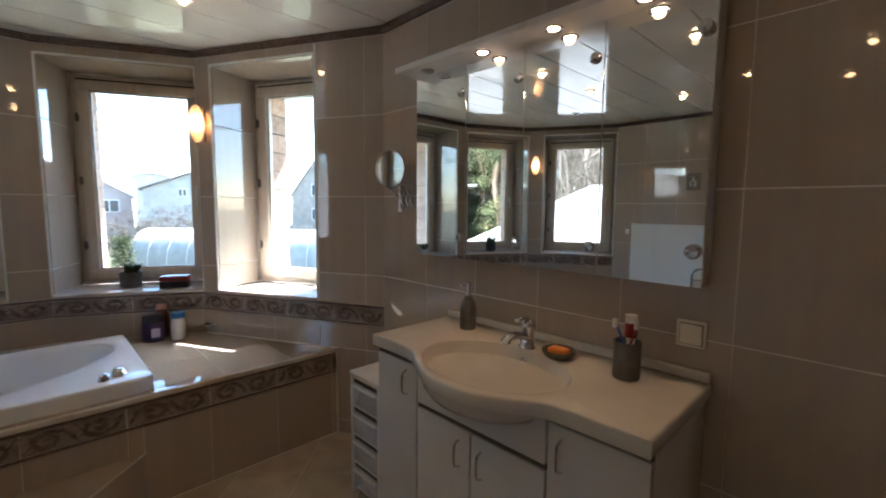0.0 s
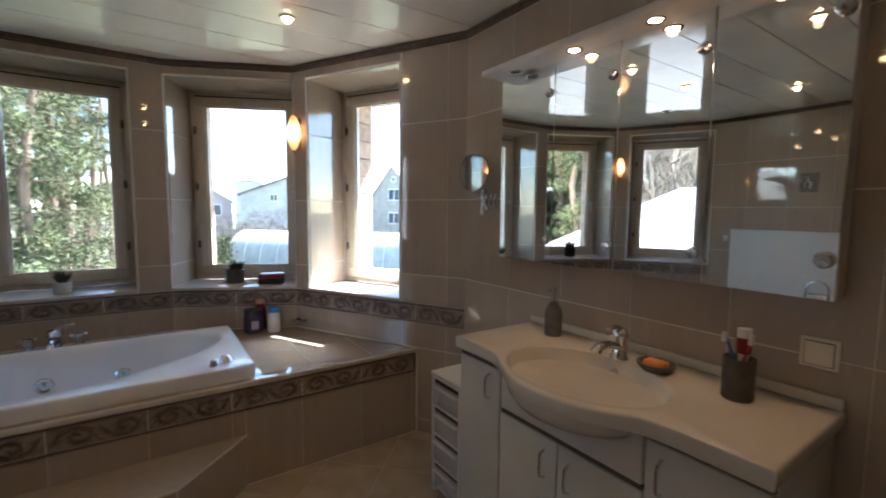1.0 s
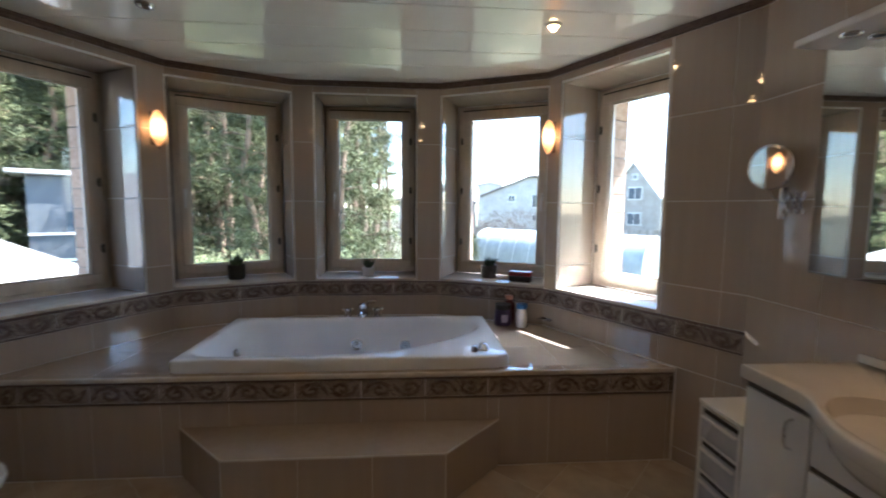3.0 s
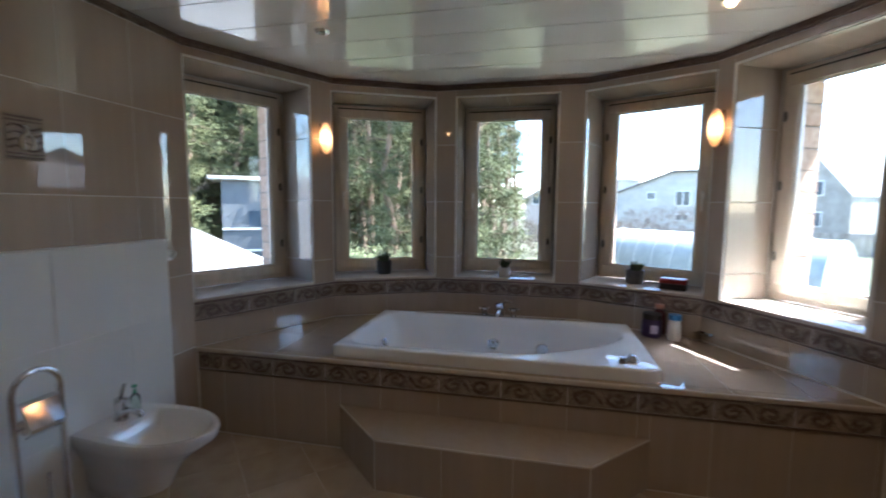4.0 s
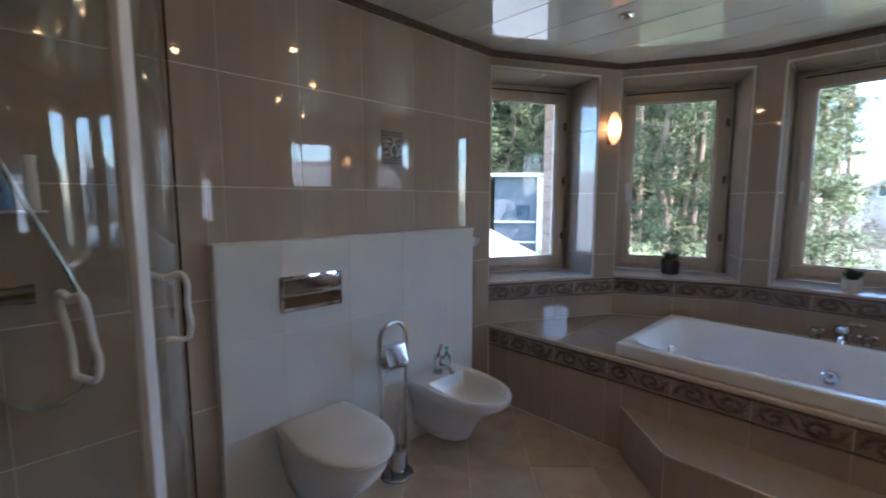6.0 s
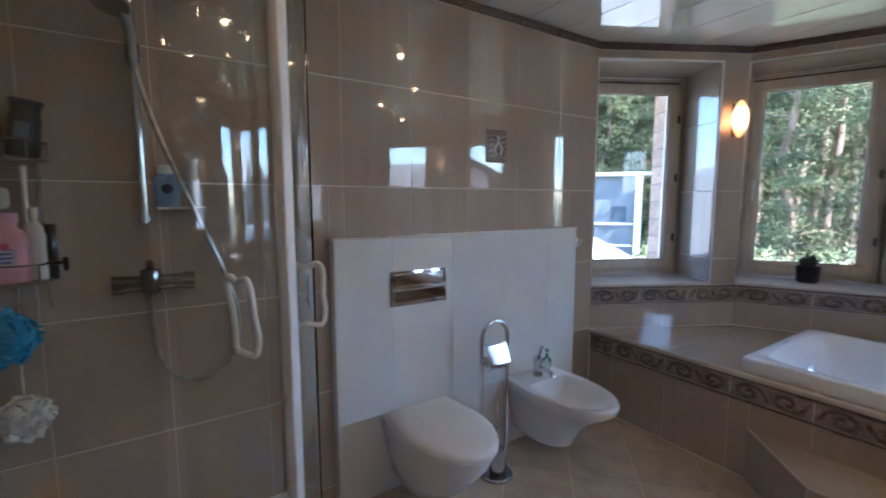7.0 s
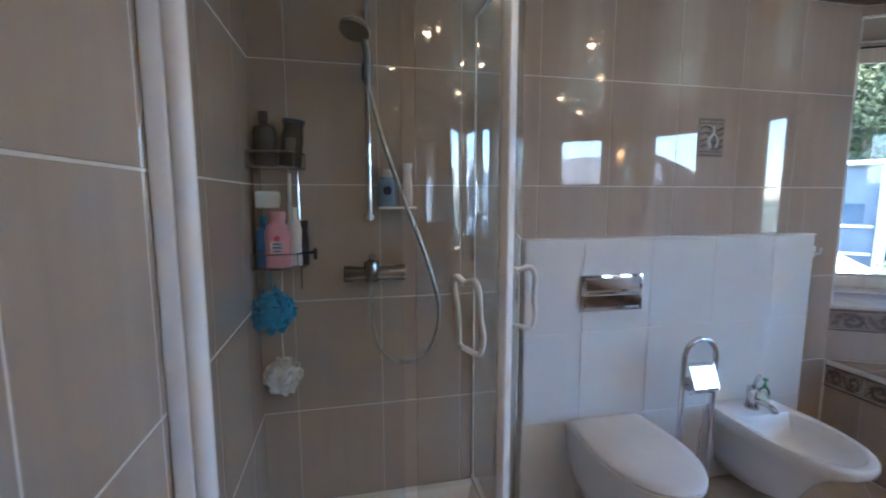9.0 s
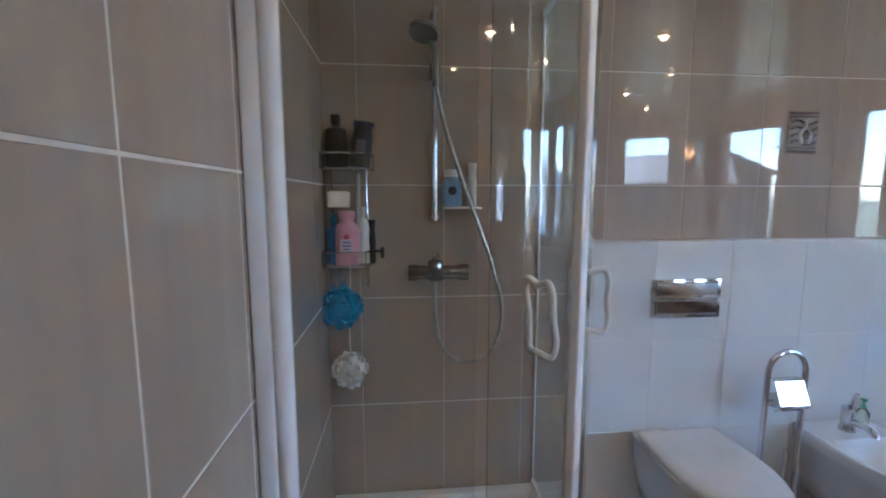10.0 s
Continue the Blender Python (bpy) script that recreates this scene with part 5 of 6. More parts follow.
kinds = [pine(11, 17.0, 0.20, 2.4), pine(12, 19.0, 0.28, 2.7), pine(13, 14.0, 0.06, 2.2), pine(14, 9.0, 0.03, 1.5), pine(15, 18.0, 0.10, 3.0, 0.13, 42)]
rnd = random.Random(5)
spots = [(4.2, 27, 1), (2.9, 33, 0), (9.5, 21, 0), (7.2, 22, 1), (5.2, 34, 0), (3.8, 45, 2), (6.5, 28, 2), (8.0, 38, 1), (6.0, 15.5, 3), (4.6, 19, 3), (13, 18, 1), (17, 20, 2), (22, 17, 0), (26, 19, 1), (31, 18, 2), (36, 20, 0), (41, 19, 1), (46, 21, 2), (8.5, 13.0, 3), (12.5, 13.5, 3), (19.5, 14.5, 3), (29, 14.5, 3), (44, 14, 3)]
spots += [(rnd.uniform(13, 50) if j % 6 else rnd.uniform(50, 80), rnd.uniform(23, 46), j % 3) for j in range(84)]
spots += [(rnd.uniform(8.5, 16), rnd.uniform(34, 60), j % 3) for j in range(6)]
spots += [(rnd.uniform(29, 47), rnd.uniform(18, 32), (2, 0, 1)[j % 3]) for j in range(26)]
spots += [(rnd.uniform(12, 30), rnd.uniform(16, 28), (2, 1)[j % 2]) for j in range(16)]
spots += [(rnd.uniform(14, 78), rnd.uniform(30, 50), 4) for j in range(70)]
spots += [(rnd.uniform(33, 45), rnd.uniform(16.5, 20), 3) for j in range(12)]
spots += [(33.0, 17.5, 3), (34.2, 18.5, 2), (32.2, 21, 4), (33.6, 23, 4), (35.2, 20, 2), (31.4, 19, 2)]
spots += [(27 + 0.85 * j, rnd.uniform(20, 27), 4) for j in range(20)]
used = set()
for deg, far, kind in spots:
    p = at_view(deg, far)
    m = pose(p.x, p.y, GZ - 0.05, 0, 0, rnd.uniform(0, 360))
    if kind not in used:
        kinds[kind].matrix_basis = m
        used.add(kind)
    else:
        copy_thing(kinds[kind], m)


def bare_tree(seed, height):
    rnd = random.Random(seed)
    t = thing("bare_tree", "leafless grey-brown deciduous tree with fine branches", "tree", group="bare trees")
    bm = bmesh.new()

    def grow(p, d, ln, r, depth):
        q = p + d * ln
        mid = p.lerp(q, 0.5) + Vector((rnd.uniform(-1, 1), rnd.uniform(-1, 1), 0)) * ln * 0.06
        tube(bm, [p, mid, q], r, 5, r * 0.6)
        if depth:
            for _ in range(3 if depth > 1 else 4):
                e = (d + Vector((rnd.gauss(0, 0.55), rnd.gauss(0, 0.55), rnd.gauss(0.1, 0.3)))).normalized()
                grow(p.lerp(q, rnd.uniform(0.55, 1.0)), e, ln * rnd.uniform(0.55, 0.8), r * 0.6, depth - 1)
    grow(Vector((0, 0, 0)), Vector((0, 0, 1)), height * 0.36, 0.075, 5)
    part("trunk", bm, TWIG, t)
    return t


bare = [bare_tree(61, 10.0), bare_tree(62, 9.0)]
for j, (deg, far) in enumerate(((55, 21), (54, 17), (57, 13.5), (60, 16), (64, 14), (68, 18), (72, 15), (77, 17), (52, 21), (62, 22), (70, 23), (82, 16), (52.5, 16), (53, 15), (55.5, 20), (58.5, 18.5), (61, 13.5), (66, 16.5), (56.5, 24), (59.5, 21), (63, 19))):
    p = at_view(deg, far)
    m = pose(p.x, p.y, GZ - 0.05, 0, 0, 77 * j)
    if j < 2:
        bare[j].matrix_basis = m
    else:
        copy_thing(bare[j % 2], m)


def shrub(deg, far, r, h, material, label, seed, name="shrub"):
    rnd = random.Random(seed)
    p = at_view(deg, far)
    t = thing(name, label, "shrub", pose(p.x, p.y, GZ))
    cents = [(rnd.gauss(0, r * 0.45), rnd.gauss(0, r * 0.45), h * (0.08 + 0.85 * rnd.random() ** 1.2), 0.25 + 0.2 * rnd.random()) for _ in range(60)]
    me = clumps(cents, seed, 0.07, 70)
    me.materials.append(material)
    ob = new("foliage", me)
    ob.parent = t
    bm = bmesh.new()
    for j in range(7):
        a = rnd.uniform(0, 6.28)
        tube(bm, [(0, 0, 0), (0.2 * r * math.cos(a), 0.2 * r * math.sin(a), h * 0.4), (0.6 * r * math.cos(a), 0.6 * r * math.sin(a), h * 0.85)], 0.03, 5, 0.008)
    part("stems", bm, TWIG, t)
    return t


for j, (deg, far) in enumerate(((17.5, 11.0), (14.0, 11.5), (24.5, 10.5), (28, 11.0), (31, 10.5), (21, 12.0), (10.5, 12.0), (6.5, 12.5))):
    shrub(deg, far, 1.5, 2.6, BUSH if j % 2 == 0 else NEEDLES, "rounded light green shrub at the edge of the wood", 30 + j)


def conifer(deg, far, h, r, seed):
    rnd = random.Random(seed)
    p = at_view(deg, far)
    t = thing("young_conifer", "small dense green conifer in the garden", "tree", pose(p.x, p.y, GZ))
    cents = []
    for j in range(150):
        f = rnd.random() ** 1.3
        a = rnd.uniform(0, 6.28)
        rr = r * (1 - f) * rnd.uniform(0.5, 1.0)
        cents.append((rr * math.cos(a), rr * math.sin(a), h * (0.05 + 0.95 * f), 0.16))
    me = clumps(cents, seed, 0.06, 40)
    me.materials.append(NEEDLES)
    ob = new("crown", me)
    ob.parent = t
    part("trunk", one(tube, [(0, 0, 0), (0, 0, h)], 0.06, 6, 0.01), BARK, t)
    return t


conifer(-2.4, 12.0, 2.9, 1.0, 51)
conifer(-8.6, 13.0, 2.7, 0.9, 52)

PLASTER = varied("pale_render", (0.44, 0.415, 0.375), (0.54, 0.51, 0.465), 0.9, (1, 1, 1), 4)
GREYWALL = varied("grey_render", (0.27, 0.25, 0.22), (0.36, 0.335, 0.295), 0.9, (1, 1, 1), 4)
ROOF = varied("dark_roof_sheet", (0.13, 0.10, 0.09), (0.20, 0.17, 0.15), 0.6, (2, 2, 2), 4)
LIGHT_ROOF = varied("light_roof_sheet", (0.42, 0.40, 0.38), (0.52, 0.50, 0.48), 0.5, (2, 2, 2), 4)
PANE = mat("far_window_pane", (0.05, 0.07, 0.09), 0.08)


def house(deg, far, w, d, eave, ridge, wall_m, roof_m, label, turn, mono=False, openings=()):
    """w across the seen gable, d deep; openings: (across, up, width, height)."""
    p = at_view(deg, far)
    t = thing("house", label, "house", pose(p.x, p.y, GZ, 0, 0, turn))
    if mono:
        gable = [(-w / 2, 0), (w / 2, 0), (w / 2, ridge), (w * 0.1, ridge), (-w / 2, eave)]
    else:
        gable = [(-w / 2, 0), (w / 2, 0), (w / 2, eave), (0, ridge), (-w / 2, eave)]
    bm = bmesh.new()
    loft(bm, [[(x, 0, z) for x, z in gable], [(x, d, z) for x, z in gable]])
    part("wall", bm, wall_m, t, smooth=0)
    edge = [(w / 2, ridge), (w * 0.1, ridge), (-w / 2, eave)] if mono else [(w / 2, eave), (0, ridge), (-w / 2, eave)]
    over = 0.35
    for (xa, za), (xb, zb) in zip(edge, edge[1:]):
        d2 = Vector((xb - xa, zb - za)).normalized()
        a = (xa - d2.x * over if (xa, za) == edge[0] else xa, za - d2.y * over if (xa, za) == edge[0] else za)
        b = (xb + d2.x * over if (xb, zb) == edge[-1] else xb, zb + d2.y * over if (xb, zb) == edge[-1] else zb)
        bm = bmesh.new()
        loft(bm, [[(x, y, z) for x, z in ((a[0], a[1] + 0.02), (b[0], b[1] + 0.02), (b[0], b[1] + 0.22), (a[0], a[1] + 0.22))] for y in (-over, d + over)])
        part("roof", bm, roof_m, t, smooth=0)
    for x, z, ww, hh in openings:
        f = part("window", one(box, x - ww / 2 - 0.12, x + ww / 2 + 0.12, -0.06, 0.02, z - hh / 2 - 0.12, z + hh / 2 + 0.12, 0.01), WHITE_PLASTIC, t)
        half = (ww - 0.1) / 2
        for q in (-1, 1):
            part("pane", one(box, x + q * (half / 2 + 0.05) - half / 2, x + q * (half / 2 + 0.05) + half / 2, -0.075, -0.0605, z - hh / 2, z + hh / 2), PANE, f, smooth=0)
    return t


house(-28.0, 69, 8.6, 12, 5.2, 10.4, GREYWALL, LIGHT_ROOF, "grey gabled house with white-framed windows", -60, False, [(0.3, 6.0, 2.0, 1.6), (0.3, 2.3, 2.0, 1.6), (0.2, 8.4, 0.6, 0.6)])
house(-14.6, 55, 9.6, 9, 5.2, 7.5, PLASTER, ROOF, "pale house with a dark lean-to roof edge", -14, True, [(-1.2, 4.9, 0.7, 0.7), (2.0, 4.6, 1.3, 1.5), (2.0, 2.5, 1.2, 0.6)])
house(-3.6, 60, 10.6, 9, 4.4, 7.6, plastic("pink_render", (0.48, 0.40, 0.37)), LIGHT_ROOF, "pinkish house with a pale pitched roof", -3, False, [(3.2, 3.4, 1.6, 1.2), (-2.6, 3.2, 1.4, 1.2)])
house(-0.2, 56, 3.4, 4, 4.6, 5.6, plastic("pink_dormer", (0.50, 0.42, 0.385)), LIGHT_ROOF, "pinkish annex with a small gable and paired windows", 0, False, [(0, 4.4, 1.5, 0.9)])
house(-10.4, 78, 4.0, 9, 7.8, 8.2, PLASTER, LIGHT_ROOF, "far white house behind the gardens", -10, False, [(0, 5.2, 1.4, 1.2)])

# Houses added for the east skyline mirrored in the tiles; dark walls dim it.
DARKWALL = varied("dark_skyline_wall", (0.045, 0.036, 0.03), (0.085, 0.068, 0.055), 0.9, (1, 1, 6), 4)
for deg, far, w, ridge, turn in ((-49.9, 38.8, 7.5, 7.4, -50), (-69.0, 38, 10.0, 6.4, -60), (-79.0, 36, 12.0, 5.4, -84)):
    house(deg, far, w, 8, ridge - 2.0, ridge, DARKWALL, ROOF, "low dark house added for the skyline mirrored in the tiles", turn, False, [(-2.0, 2.0, 1.2, 1.1), (2.0, 2.0, 1.2, 1.1)])


house(-68.1, 39.1, 8.0, 13, 4.6, 6.9, DARKWALL, ROOF, "long dark house with a level ridge, added for the mirrored skyline", 31.4)


def greenhouse():
    a, b = at_view(-10.5, 30), at_view(-31, 25)
    mid, d = (a + b) / 2, b - a
    t = thing("greenhouse", "long arched greenhouse of milky film over metal hoops", "greenhouse", pose(mid.x, mid.y, GZ, 0, 0, math.degrees(math.atan2(d.y, d.x)) - 90))
    film = varied("milky_film", (0.33, 0.345, 0.33), (0.43, 0.445, 0.42), 0.35, (2, 2, 2), 4)
    half = d.length / 2
    arc = [(1.9 * math.cos(v), 2.2 * math.sin(v) ** 0.8 if math.sin(v) > 0 else 0) for v in (math.pi * k / 14 for k in range(15))]
    bm = bmesh.new()
    loft(bm, [[(x, y, z) for x, z in arc] for y in (-half, half)])
    part("cover", bm, film, t, smooth=30)
    n = int(d.length)
    for j in range(n + 1):
        part("hoop", one(tube, [(x * 1.006, -half + j * d.length / n, z * 1.006) for x, z in arc], 0.014, 6), WHITE_PLASTIC, t)
    return t


greenhouse()
fence = thing("garden_fence", "weathered board fence between the gardens", "fence", pose(*at_view(-17, 42), GZ, 0, 0, -16))
FENCE = varied("weathered_boards", (0.22, 0.19, 0.16), (0.36, 0.32, 0.28), 0.9, (3, 3, 1), 5, spread=0.15)
board = tile_mesh(0.26, 1.7, 0.03, name="board")
board.materials.append(FENCE)
for j in range(90):
    ob = new("board", board)
    ob.parent = fence
    ob.matrix_basis = Matrix.Translation((-13.5 + 0.3 * j, 0, 0.9))
for deg, far, r, h in ((-13, 39, 2.5, 2.4), (-17, 40, 2.0, 2.0), (-9, 36, 2.4, 2.6), (-5, 34, 2.4, 2.4), (-1, 32, 2.4, 2.6), (2.5, 28, 2.2, 3.0), (-12.0, 47, 2.6, 3.6), (-14.2, 48, 2.8, 3.9), (-16.6, 48, 2.8, 3.7), (-19.0, 47, 2.8, 3.9), (-10.2, 46, 2.4, 3.2)):
    shrub(deg, far, r, h, TWIG, "leafless brownish garden shrub", int(far * 10 + deg))

# low annex roof and shed beside the house
SHEET = varied("white_roof_sheet", (0.27, 0.26, 0.25), (0.34, 0.33, 0.315), 0.5, (2, 2, 2), 4)
lean = thing("annex_roof", "sunlit pale sheet roof of the low annex", "roof", pose(0, 0, 0))
hip, ridge_a, ridge_b, fall = Vector((-6.82, 11.0, -0.25)), Vector((-7.22, 5.5, 2.0)), Vector((-7.3, 0.8, 2.0)), Vector((3.3, 0, -1.48))
bm = bmesh.new()
for p, q in ((hip, ridge_a), (ridge_a, ridge_b)):
    for j in range(8):
        u, v = p.lerp(q, j / 8), p.lerp(q, (j + 1) / 8)
        quad = [u, v, v + fall, u + fall]
        loft(bm, [[tuple(c) for c in quad], [(c.x, c.y, c.z - 0.05) for c in quad]])
part("sheet", bm, SHEET, lean, smooth=0)
shed = thing("garden_shed", "blue-grey shed with a flat roof and a white corner post", "shed", pose(*at_view(36.2, 15.0), GZ, 0, 0, 36))
SHED_WALL = varied("shed_grey", (0.085, 0.092, 0.10), (0.12, 0.127, 0.135), 0.5, (3, 3, 3))
part("wall", one(box, -0.90, 0.62, 0.0, 1.8, 0.0, 4.30), SHED_WALL, shed)
part("corner_post", one(box, 0.54, 0.74, -0.14, -0.002, 0.0, 4.28), WHITE_PLASTIC, shed)
for z in (2.05, 2.75):
    part("rail", one(box, -0.90, 0.495, -0.07, -0.003, z, z + 0.06), WHITE_PLASTIC, shed)
part("glazing", one(box, -0.15, 0.30, -0.03, -0.001, 2.85, 3.35), PANE, shed, "bluish reflecting pane")
part("roof", one(box, -1.25, 0.98, -0.3, 2.1, 4.305, 4.42, 0.02), LIGHT_ROOF, shed)

# ---- tiles, planks of the walls and floor, last ----
def cut_rows(lo, hi):
    return [lo] + [z for z in ROWS_Z if lo + 0.012 < z < hi - 0.012] + [hi]


def scroll_mesh():
    """An acanthus scroll, raised on a border tile that faces -y."""
    bm = bmesh.new()
    rnd = random.Random(8)
    d = -0.0095
    for sgn in (1, -1):
        off = 0.0 if sgn > 0 else 0.160
        wave = [(-0.160, d, -0.030 * sgn), (-0.125, d, 0.020 * sgn), (-0.075, d, 0.036 * sgn), (-0.030, d, 0.014 * sgn), (-0.040, d, -0.022 * sgn), (-0.080, d, -0.026 * sgn), (-0.096, d, 0.0), (-0.072, d, 0.012 * sgn)]
        path = curve([(x + off, y, z) for x, y, z in wave], 6)
        tube(bm, path, 0.0044, 6, 0.0022)
        tube(bm, curve([(off - 0.03, d, 0.014 * sgn), (off + 0.0, d, -0.034 * sgn), (off + 0.012, d, -0.030 * sgn)], 5), 0.0034, 6, 0.0015)
        for k in range(1, len(path) - 1):
            p = path[k]
            along = (path[k + 1] - path[k - 1]).normalized()
            for way in (1, -1):
                out = Vector((-along.z, 0, along.x)) * way
                ln = rnd.uniform(0.012, 0.036)
                q = p + out * ln * 0.8 + along * ln * 0.7
                q.z = max(min(q.z, 0.043), -0.043)
                tube(bm, curve([p, p.lerp(q, 0.5) + along * 0.006, q], 3), 0.0046, 5, 0.0008)
    bmesh.ops.scale(bm, vec=(1, 0.55, 1), space=Matrix.Translation((0, 0.007, 0)), verts=bm.verts)
    bmesh.ops.recalc_face_normals(bm, faces=bm.faces)
    me = bpy.data.meshes.new("scroll")
    bm.to_mesh(me)
    bm.free()
    me.polygons.foreach_set("use_smooth", [True] * len(me.polygons))
    me.materials.append(RELIEF)
    return me


SCROLL = scroll_mesh()


def scrolls(parent, frame_m, s_cuts, z):
    for j, (a, b) in enumerate(zip(s_cuts, s_cuts[1:])):
        ob = new("scroll", SCROLL)
        ob.parent = parent
        ob.matrix_basis = frame_m @ Matrix.Translation(((a + b) / 2, 0, z)) @ Matrix.Diagonal(((b - a) / 0.343, 1, 1, 1)) @ Matrix.Rotation(math.pi * (j % 2), 4, "Y")


m, length = local(0)
first_w = -0.328 - NEAR
lay(walls[0], Matrix.Identity(4), cells(cuts(0.0, length, first_w, TILE_W), cut_rows(0.0, TRIM), [(0.632 - NEAR, 2.172 - NEAR, 0.0, 1.232)]), TILE)
for k in range(1, 6):
    m, length = local(k)
    s0, s1 = OPEN[k]
    hole = [(s0 - 0.008, s1 + 0.008, SILL_Z - 0.021, HEAD_Z + 0.008)]
    end = length - 0.0
    if k == 5:
        sc = [0.0, 0.575, 0.918, 1.235, end]
    else:
        sc = [0.0, length / 2, length]
    lay(walls[k], Matrix.Identity(4), cells(sc, [0.0, 0.087, 0.548, 0.706] if k == 5 else [DECK, 0.706], [(0.0, 1.035, 0.0, DECK)] if k == 5 else []), TILE)
    lay(walls[k], Matrix.Identity(4), cells(sc, [0.827, 1.009, 1.470, 1.931, TRIM], hole), TILE)
    # scroll border with rims
    step_w = 0.343
    n = max(1, round(length / step_w))
    bs = [length * j / n for j in range(n + 1)]
    lay(walls[k], Matrix.Identity(4), cells(bs, [0.716, 0.811]), BORDER_TILE, "border_tile", 0.008)
    scrolls(walls[k], Matrix.Identity(4), bs, 0.7635)
    for z, hh in ((0.7065, 0.010), (0.8105, 0.016)):
        part("border_strip", one(box, 0.001, length - 0.001, -0.013, 0.0, z, z + hh, 0.004), DARK_TRIM, walls[k])
    # jamb and head tiles
    for a, sgn in ((s0, 1), (s1, -1)):
        rot = Matrix.Translation((a, 0, 0)) @ Matrix.Rotation(radians(90 * sgn), 4, "Z")
        rows = [SILL_Z + 0.001, 1.009, 1.470, 1.931, HEAD_Z - 0.001]
        lay(walls[k], rot, [(min(sgn * 0.004, sgn * 0.372), max(sgn * 0.004, sgn * 0.372), z0, z1) for z0, z1 in zip(rows, rows[1:])], TILE)
    flat = Matrix.Translation((0, 0, HEAD_Z)) @ Matrix.Rotation(radians(90), 4, "X")
    lay(walls[k], flat, [(s0 + 0.008, (s0 + s1) / 2, -0.372, -0.004), ((s0 + s1) / 2, s1 - 0.008, -0.372, -0.004)], TILE)
    # facing bricks on the outer jambs
    for a, sgn in ((s0 + 0.045, 1), (s1 - 0.045, -1)):
        rot = Matrix.Translation((a, 0, 0)) @ Matrix.Rotation(radians(90 * sgn), 4, "Z")
        z, rects = SILL_Z - 0.01, []
        while z < HEAD_Z - 0.05:
            lo_, hi_ = sgn * (FRAME_DEEP + 0.088), sgn * (WALL + 0.058)
            rects.append((min(lo_, hi_), max(lo_, hi_), z, min(z + 0.14, HEAD_Z)))
            z += 0.14
        lay(windows[k - 1], windows[k - 1].matrix_basis.inverted() @ m @ rot, rects, BRICK, "brick", 0.012, 0.008)
m, length = local(6)
lay(walls[6], Matrix.Identity(4), cells(cuts(0.0, length, 2.135 - 1.763, 0.340), cut_rows(0.0, TRIM)), TILE)
m, length = local(7)
lay(walls[7], Matrix.Identity(4), cells(cuts(0.0, length, RIGHT + 0.918 - 9 * TILE_W + TILE_W, TILE_W), cut_rows(0.0, TRIM)), TILE, gap=0.006, upright=1.0)
# white panel: front, top and sides
front = Matrix.Translation((-1.768, 0.632, 0)) @ Matrix.Rotation(radians(90), 4, "Z")
lay(panel, front, cells([0.0, 0.27, 0.613, 0.956, 1.299, 1.54], [0.0, 0.402, 0.818, 1.232]), WHITE_TILE, "panel_tile", gap=0.002)
for yy, rz in ((0.632, 0), (2.172, 180)):
    lay(panel, Matrix.Translation((-1.80, yy, 0)) @ Matrix.Rotation(radians(rz), 4, "Z"), [(-0.031, 0.031, 0.0, 0.402), (-0.031, 0.031, 0.402, 0.818), (-0.031, 0.031, 0.818, 1.232)], WHITE_TILE, "panel_tile")
part("cap", one(box, LEFT + 0.007, -1.758, 0.622, 2.182, 1.2325, 1.240, 0.003), WHITE_PLASTIC, panel)
# platform: front, border, top
face = Matrix.Translation((0, 2.43, 0))
xs = cuts(LEFT + 0.007, 1.818, -1.64, TILE_W)
lay(platform, face, cells(xs, [0.0, 0.395], [(-0.86, 0.822, 0.0, 0.262)]), TILE)
lay(platform, face, cells(xs, [0.407, 0.504]), BORDER_TILE, "border_tile", 0.009)
scrolls(platform, face, xs, 0.4555)
for z in (0.3955, 0.5045):
    part("border_strip", one(box, LEFT + 0.007, 1.815, 2.416, 2.429, z, z + 0.011, 0.004), DARK_TRIM, platform)
part("edge_strip", one(box, LEFT + 0.007, 1.818, 2.412, 2.432, 0.5165, 0.5435, 0.006, 3), SILL, platform)


def flat_tiles(parent, rects, z, material, name="tile", turn=None, gap=0.003):
    lay(parent, (turn or Matrix.Identity(4)) @ Matrix.Translation((0, 0, z)) @ Matrix.Rotation(radians(-90), 4, "X"), [(a, b, -d, -c) for a, b, c, d in rects], material, name, 0.006, gap)


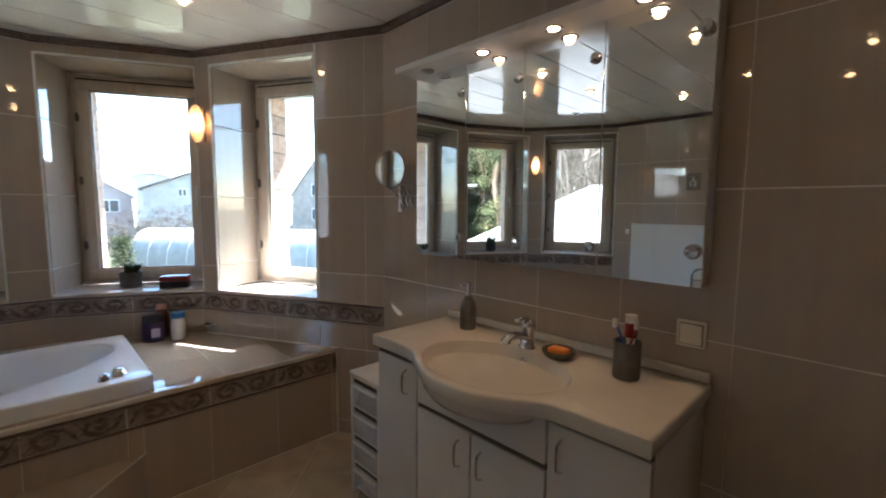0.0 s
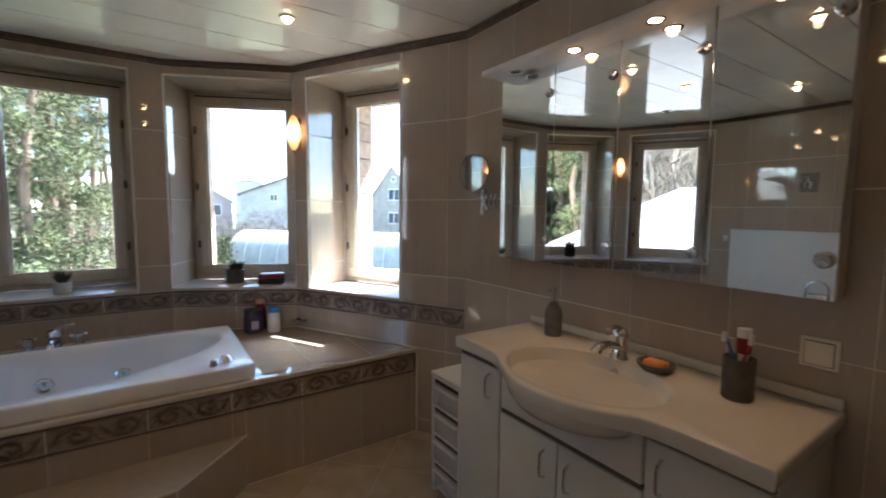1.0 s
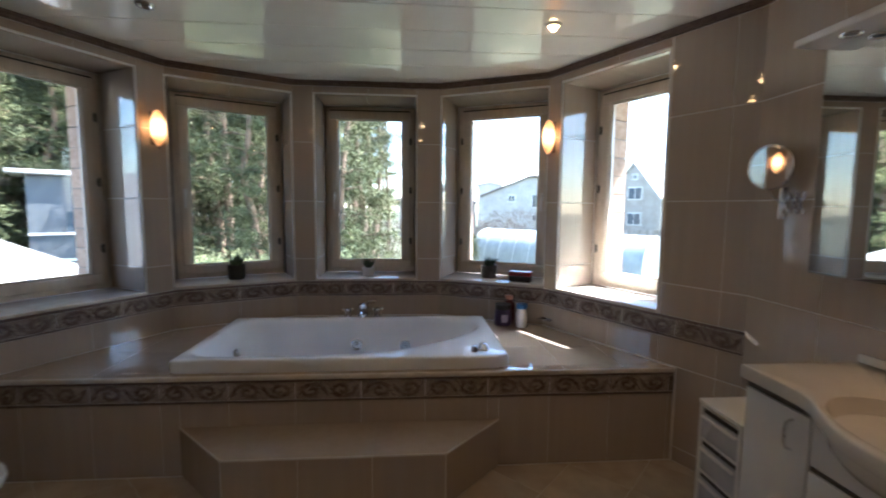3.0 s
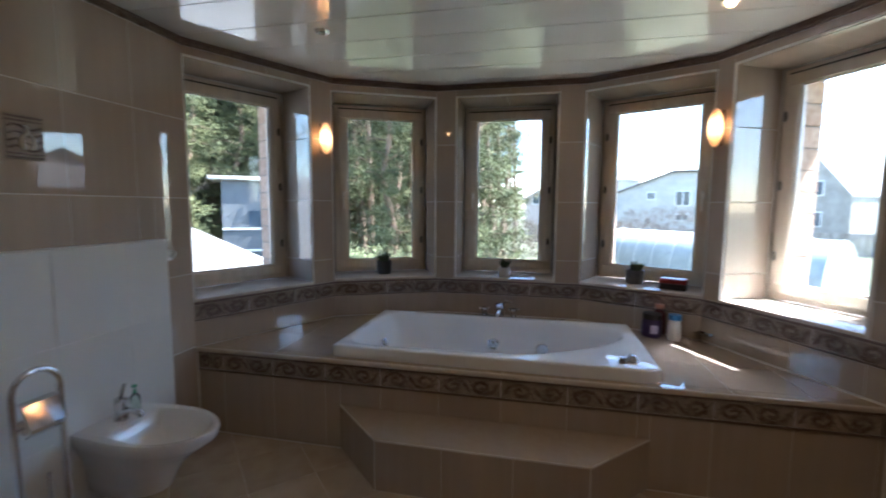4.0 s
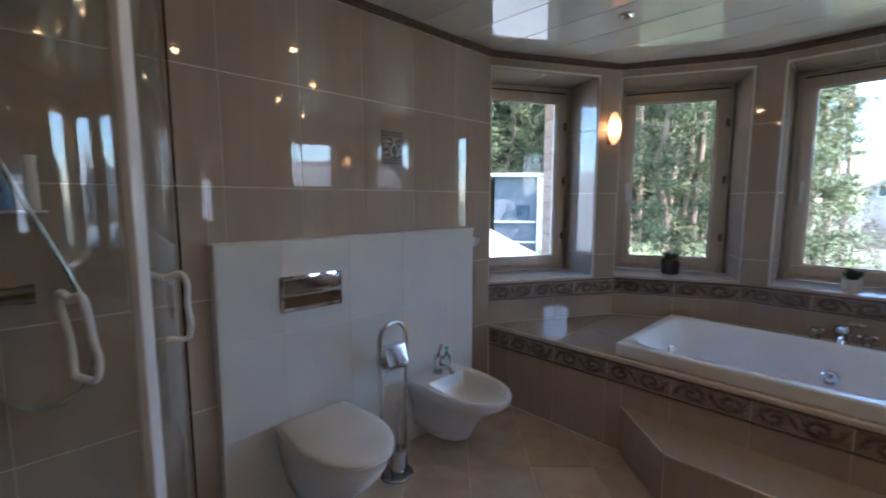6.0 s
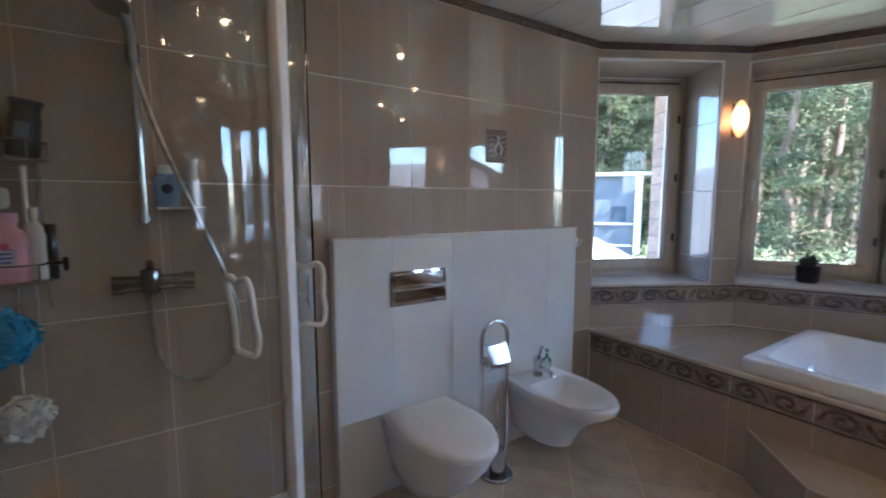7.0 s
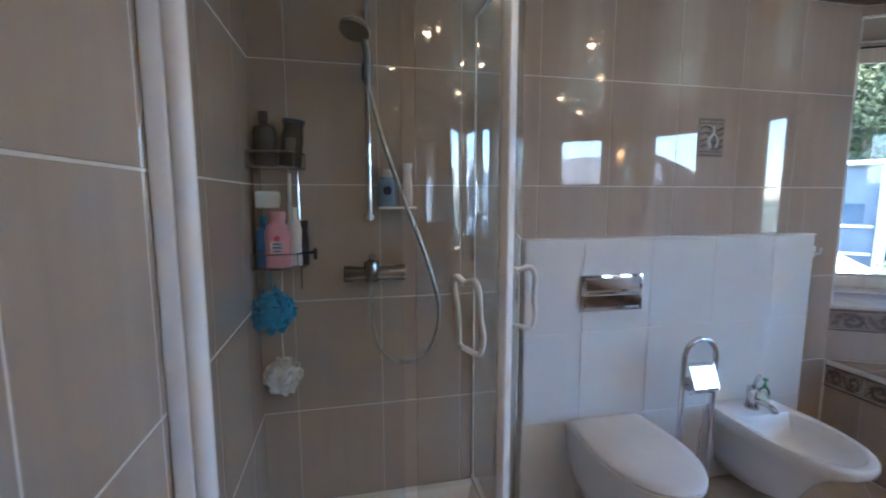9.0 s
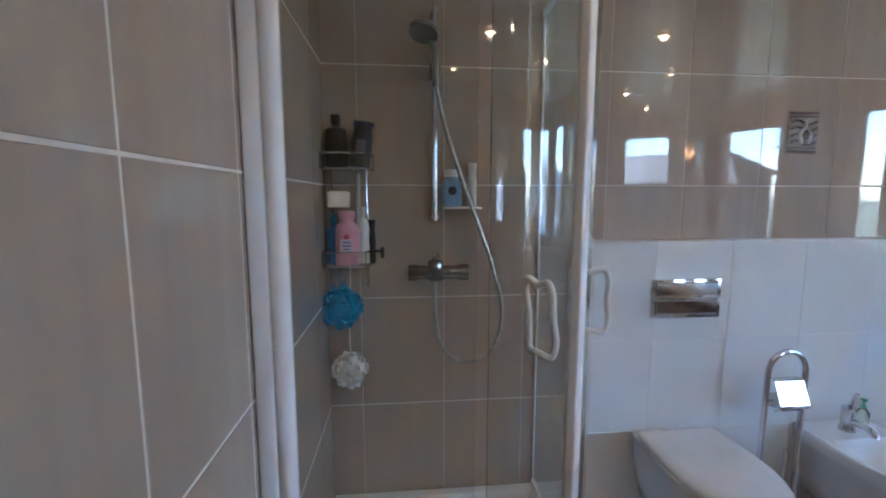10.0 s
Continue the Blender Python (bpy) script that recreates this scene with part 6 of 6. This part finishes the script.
def clipped(parent, x0, x1, y0, y1, outline_pts, z, material, name="tile"):
    """A tile cut to a convex outline given anticlockwise."""
    poly = [Vector(p) for p in ((x0, y0), (x1, y0), (x1, y1), (x0, y1))]
    for a, b in zip(outline_pts, outline_pts[1:] + outline_pts[:1]):
        a, b = Vector(a), Vector(b)
        e = b - a
        nxt = []
        for p, q in zip(poly, poly[1:] + poly[:1]):
            sp, sq = e.x * (p.y - a.y) - e.y * (p.x - a.x), e.x * (q.y - a.y) - e.y * (q.x - a.x)
            if sp >= 0:
                nxt.append(p)
            if sp * sq < 0:
                nxt.append(p.lerp(q, sp / (sp - sq)))
        poly = nxt
        if len(poly) < 3:
            return
    c = sum(poly, Vector((0, 0))) / len(poly)
    if sum((p - q).length for p, q in zip(poly, poly[1:] + poly[:1])) < 0.06:
        return
    bm = bmesh.new()
    rings = []
    for e, zz in ((0.0, 0.0), (0.0, 0.0045), (0.0018, 0.006)):
        rings.append([((p - c) * (1 - e / max((p - c).length, 0.01)), zz) for p in poly])
    loft(bm, [[(p.x, p.y, zz) for p, zz in ring] for ring in rings], cap_first=False)
    part(name, bm, material, parent, smooth=0, at=Matrix.Translation((c.x, c.y, z)))


rim_o = [(TUB["x0"] - 0.002, TUB["y0"] - 0.002), (TUB["x1"] + 0.002, TUB["y0"] - 0.002), (TUB["x1"] + 0.002, TUB["y1"] + 0.002), (TUB["x0"] - 0.002, TUB["y1"] + 0.002)]
deck_in = [(LEFT + 0.008, 2.434), (1.802, 2.434), (1.332, 3.316), (0.575, 3.684), (-0.575, 3.684), (-1.332, 3.316)]
bx0, bx1, by0, by1 = TUB["x0"] + 0.02, TUB["x1"] - 0.02, TUB["y0"] + 0.02, TUB["y1"] - 0.02
xs = [-1.85, -1.64, -1.297, bx0, -0.611, -0.268, 0.075, 0.418, 0.761, bx1, 1.19, 1.533, 1.85]
ys = [2.40, by0, 2.83, by1, 3.72]
for a, b in zip(xs, xs[1:]):
    for c, d in zip(ys, ys[1:]):
        if a >= bx0 - 0.001 and b <= bx1 + 0.001 and c >= by0 - 0.001 and d <= by1 + 0.001:
            continue
        clipped(platform, a + 0.0015, b - 0.0015, c + 0.0015, d - 0.0015, deck_in, DECK - 0.006, TILE)
# step: tread and risers
tread = [(-0.862, 2.426), (-0.525, 2.108), (0.505, 2.108), (0.824, 2.426)]
clipped(step, -0.9, 0.9, 2.05, 2.46, tread, 0.262, TILE)
for (ax_, ay_), (bx_, by_) in zip(STEP, STEP[1:]):
    d = Vector((bx_ - ax_, by_ - ay_))
    ang = math.atan2(d.y, d.x)
    n = max(1, round(d.length / TILE_W))
    lay(step, Matrix.Translation((ax_, ay_, 0)) @ Matrix.Rotation(ang, 4, "Z"), cells([d.length * j / n for j in range(n + 1)], [0.0, 0.262]), TILE)
    bm = bmesh.new()
    tube(bm, [(0.0, -0.004, 0.2655), (d.length, -0.004, 0.2655)], 0.0045, 6)
    part("edge_strip", bm, SILL, step, at=Matrix.Translation((ax_, ay_, 0)) @ Matrix.Rotation(ang, 4, "Z"))
# diagonal floor tiles
room = [(LEFT + 0.008, NEAR + 0.008), (RIGHT - 0.008, NEAR + 0.008), (RIGHT - 0.008, 2.42), (LEFT + 0.008, 2.42)]
c45, fw = math.cos(radians(45)), 0.333
for i in range(-9, 10):
    for j in range(-9, 10):
        c = Vector((c45 * (i - j) * fw + 0.05, c45 * (i + j) * fw + 1.0))
        if not (LEFT - 0.3 < c.x < RIGHT + 0.3 and NEAR - 0.3 < c.y < 2.7):
            continue
        full = all(LEFT + 0.01 < c.x + dx < RIGHT - 0.01 and NEAR + 0.01 < c.y + dy < 2.41 for dx, dy in ((0.236, 0), (-0.236, 0), (0, 0.236), (0, -0.236)))
        if full:
            flat_tiles(floor, [(-fw / 2, fw / 2, -fw / 2, fw / 2)], -0.006, FLOOR_TILE, "floor_tile", Matrix.Translation((c.x, c.y, 0)) @ Matrix.Rotation(radians(45), 4, "Z"))
        elif c.x < RIGHT + 0.2 and c.y < 2.6:
            poly = [(c.x + dx, c.y + dy) for dx, dy in ((0.234, 0), (0, 0.234), (-0.234, 0), (0, -0.234))]
            lo = (max(c.x - 0.24, room[0][0]), max(c.y - 0.24, room[0][1]))
            hi = (min(c.x + 0.24, room[2][0]), min(c.y + 0.24, room[2][1]))
            if lo[0] < hi[0] and lo[1] < hi[1]:
                clipped(floor, lo[0], hi[0], lo[1], hi[1], poly, -0.006, FLOOR_TILE, "floor_tile")
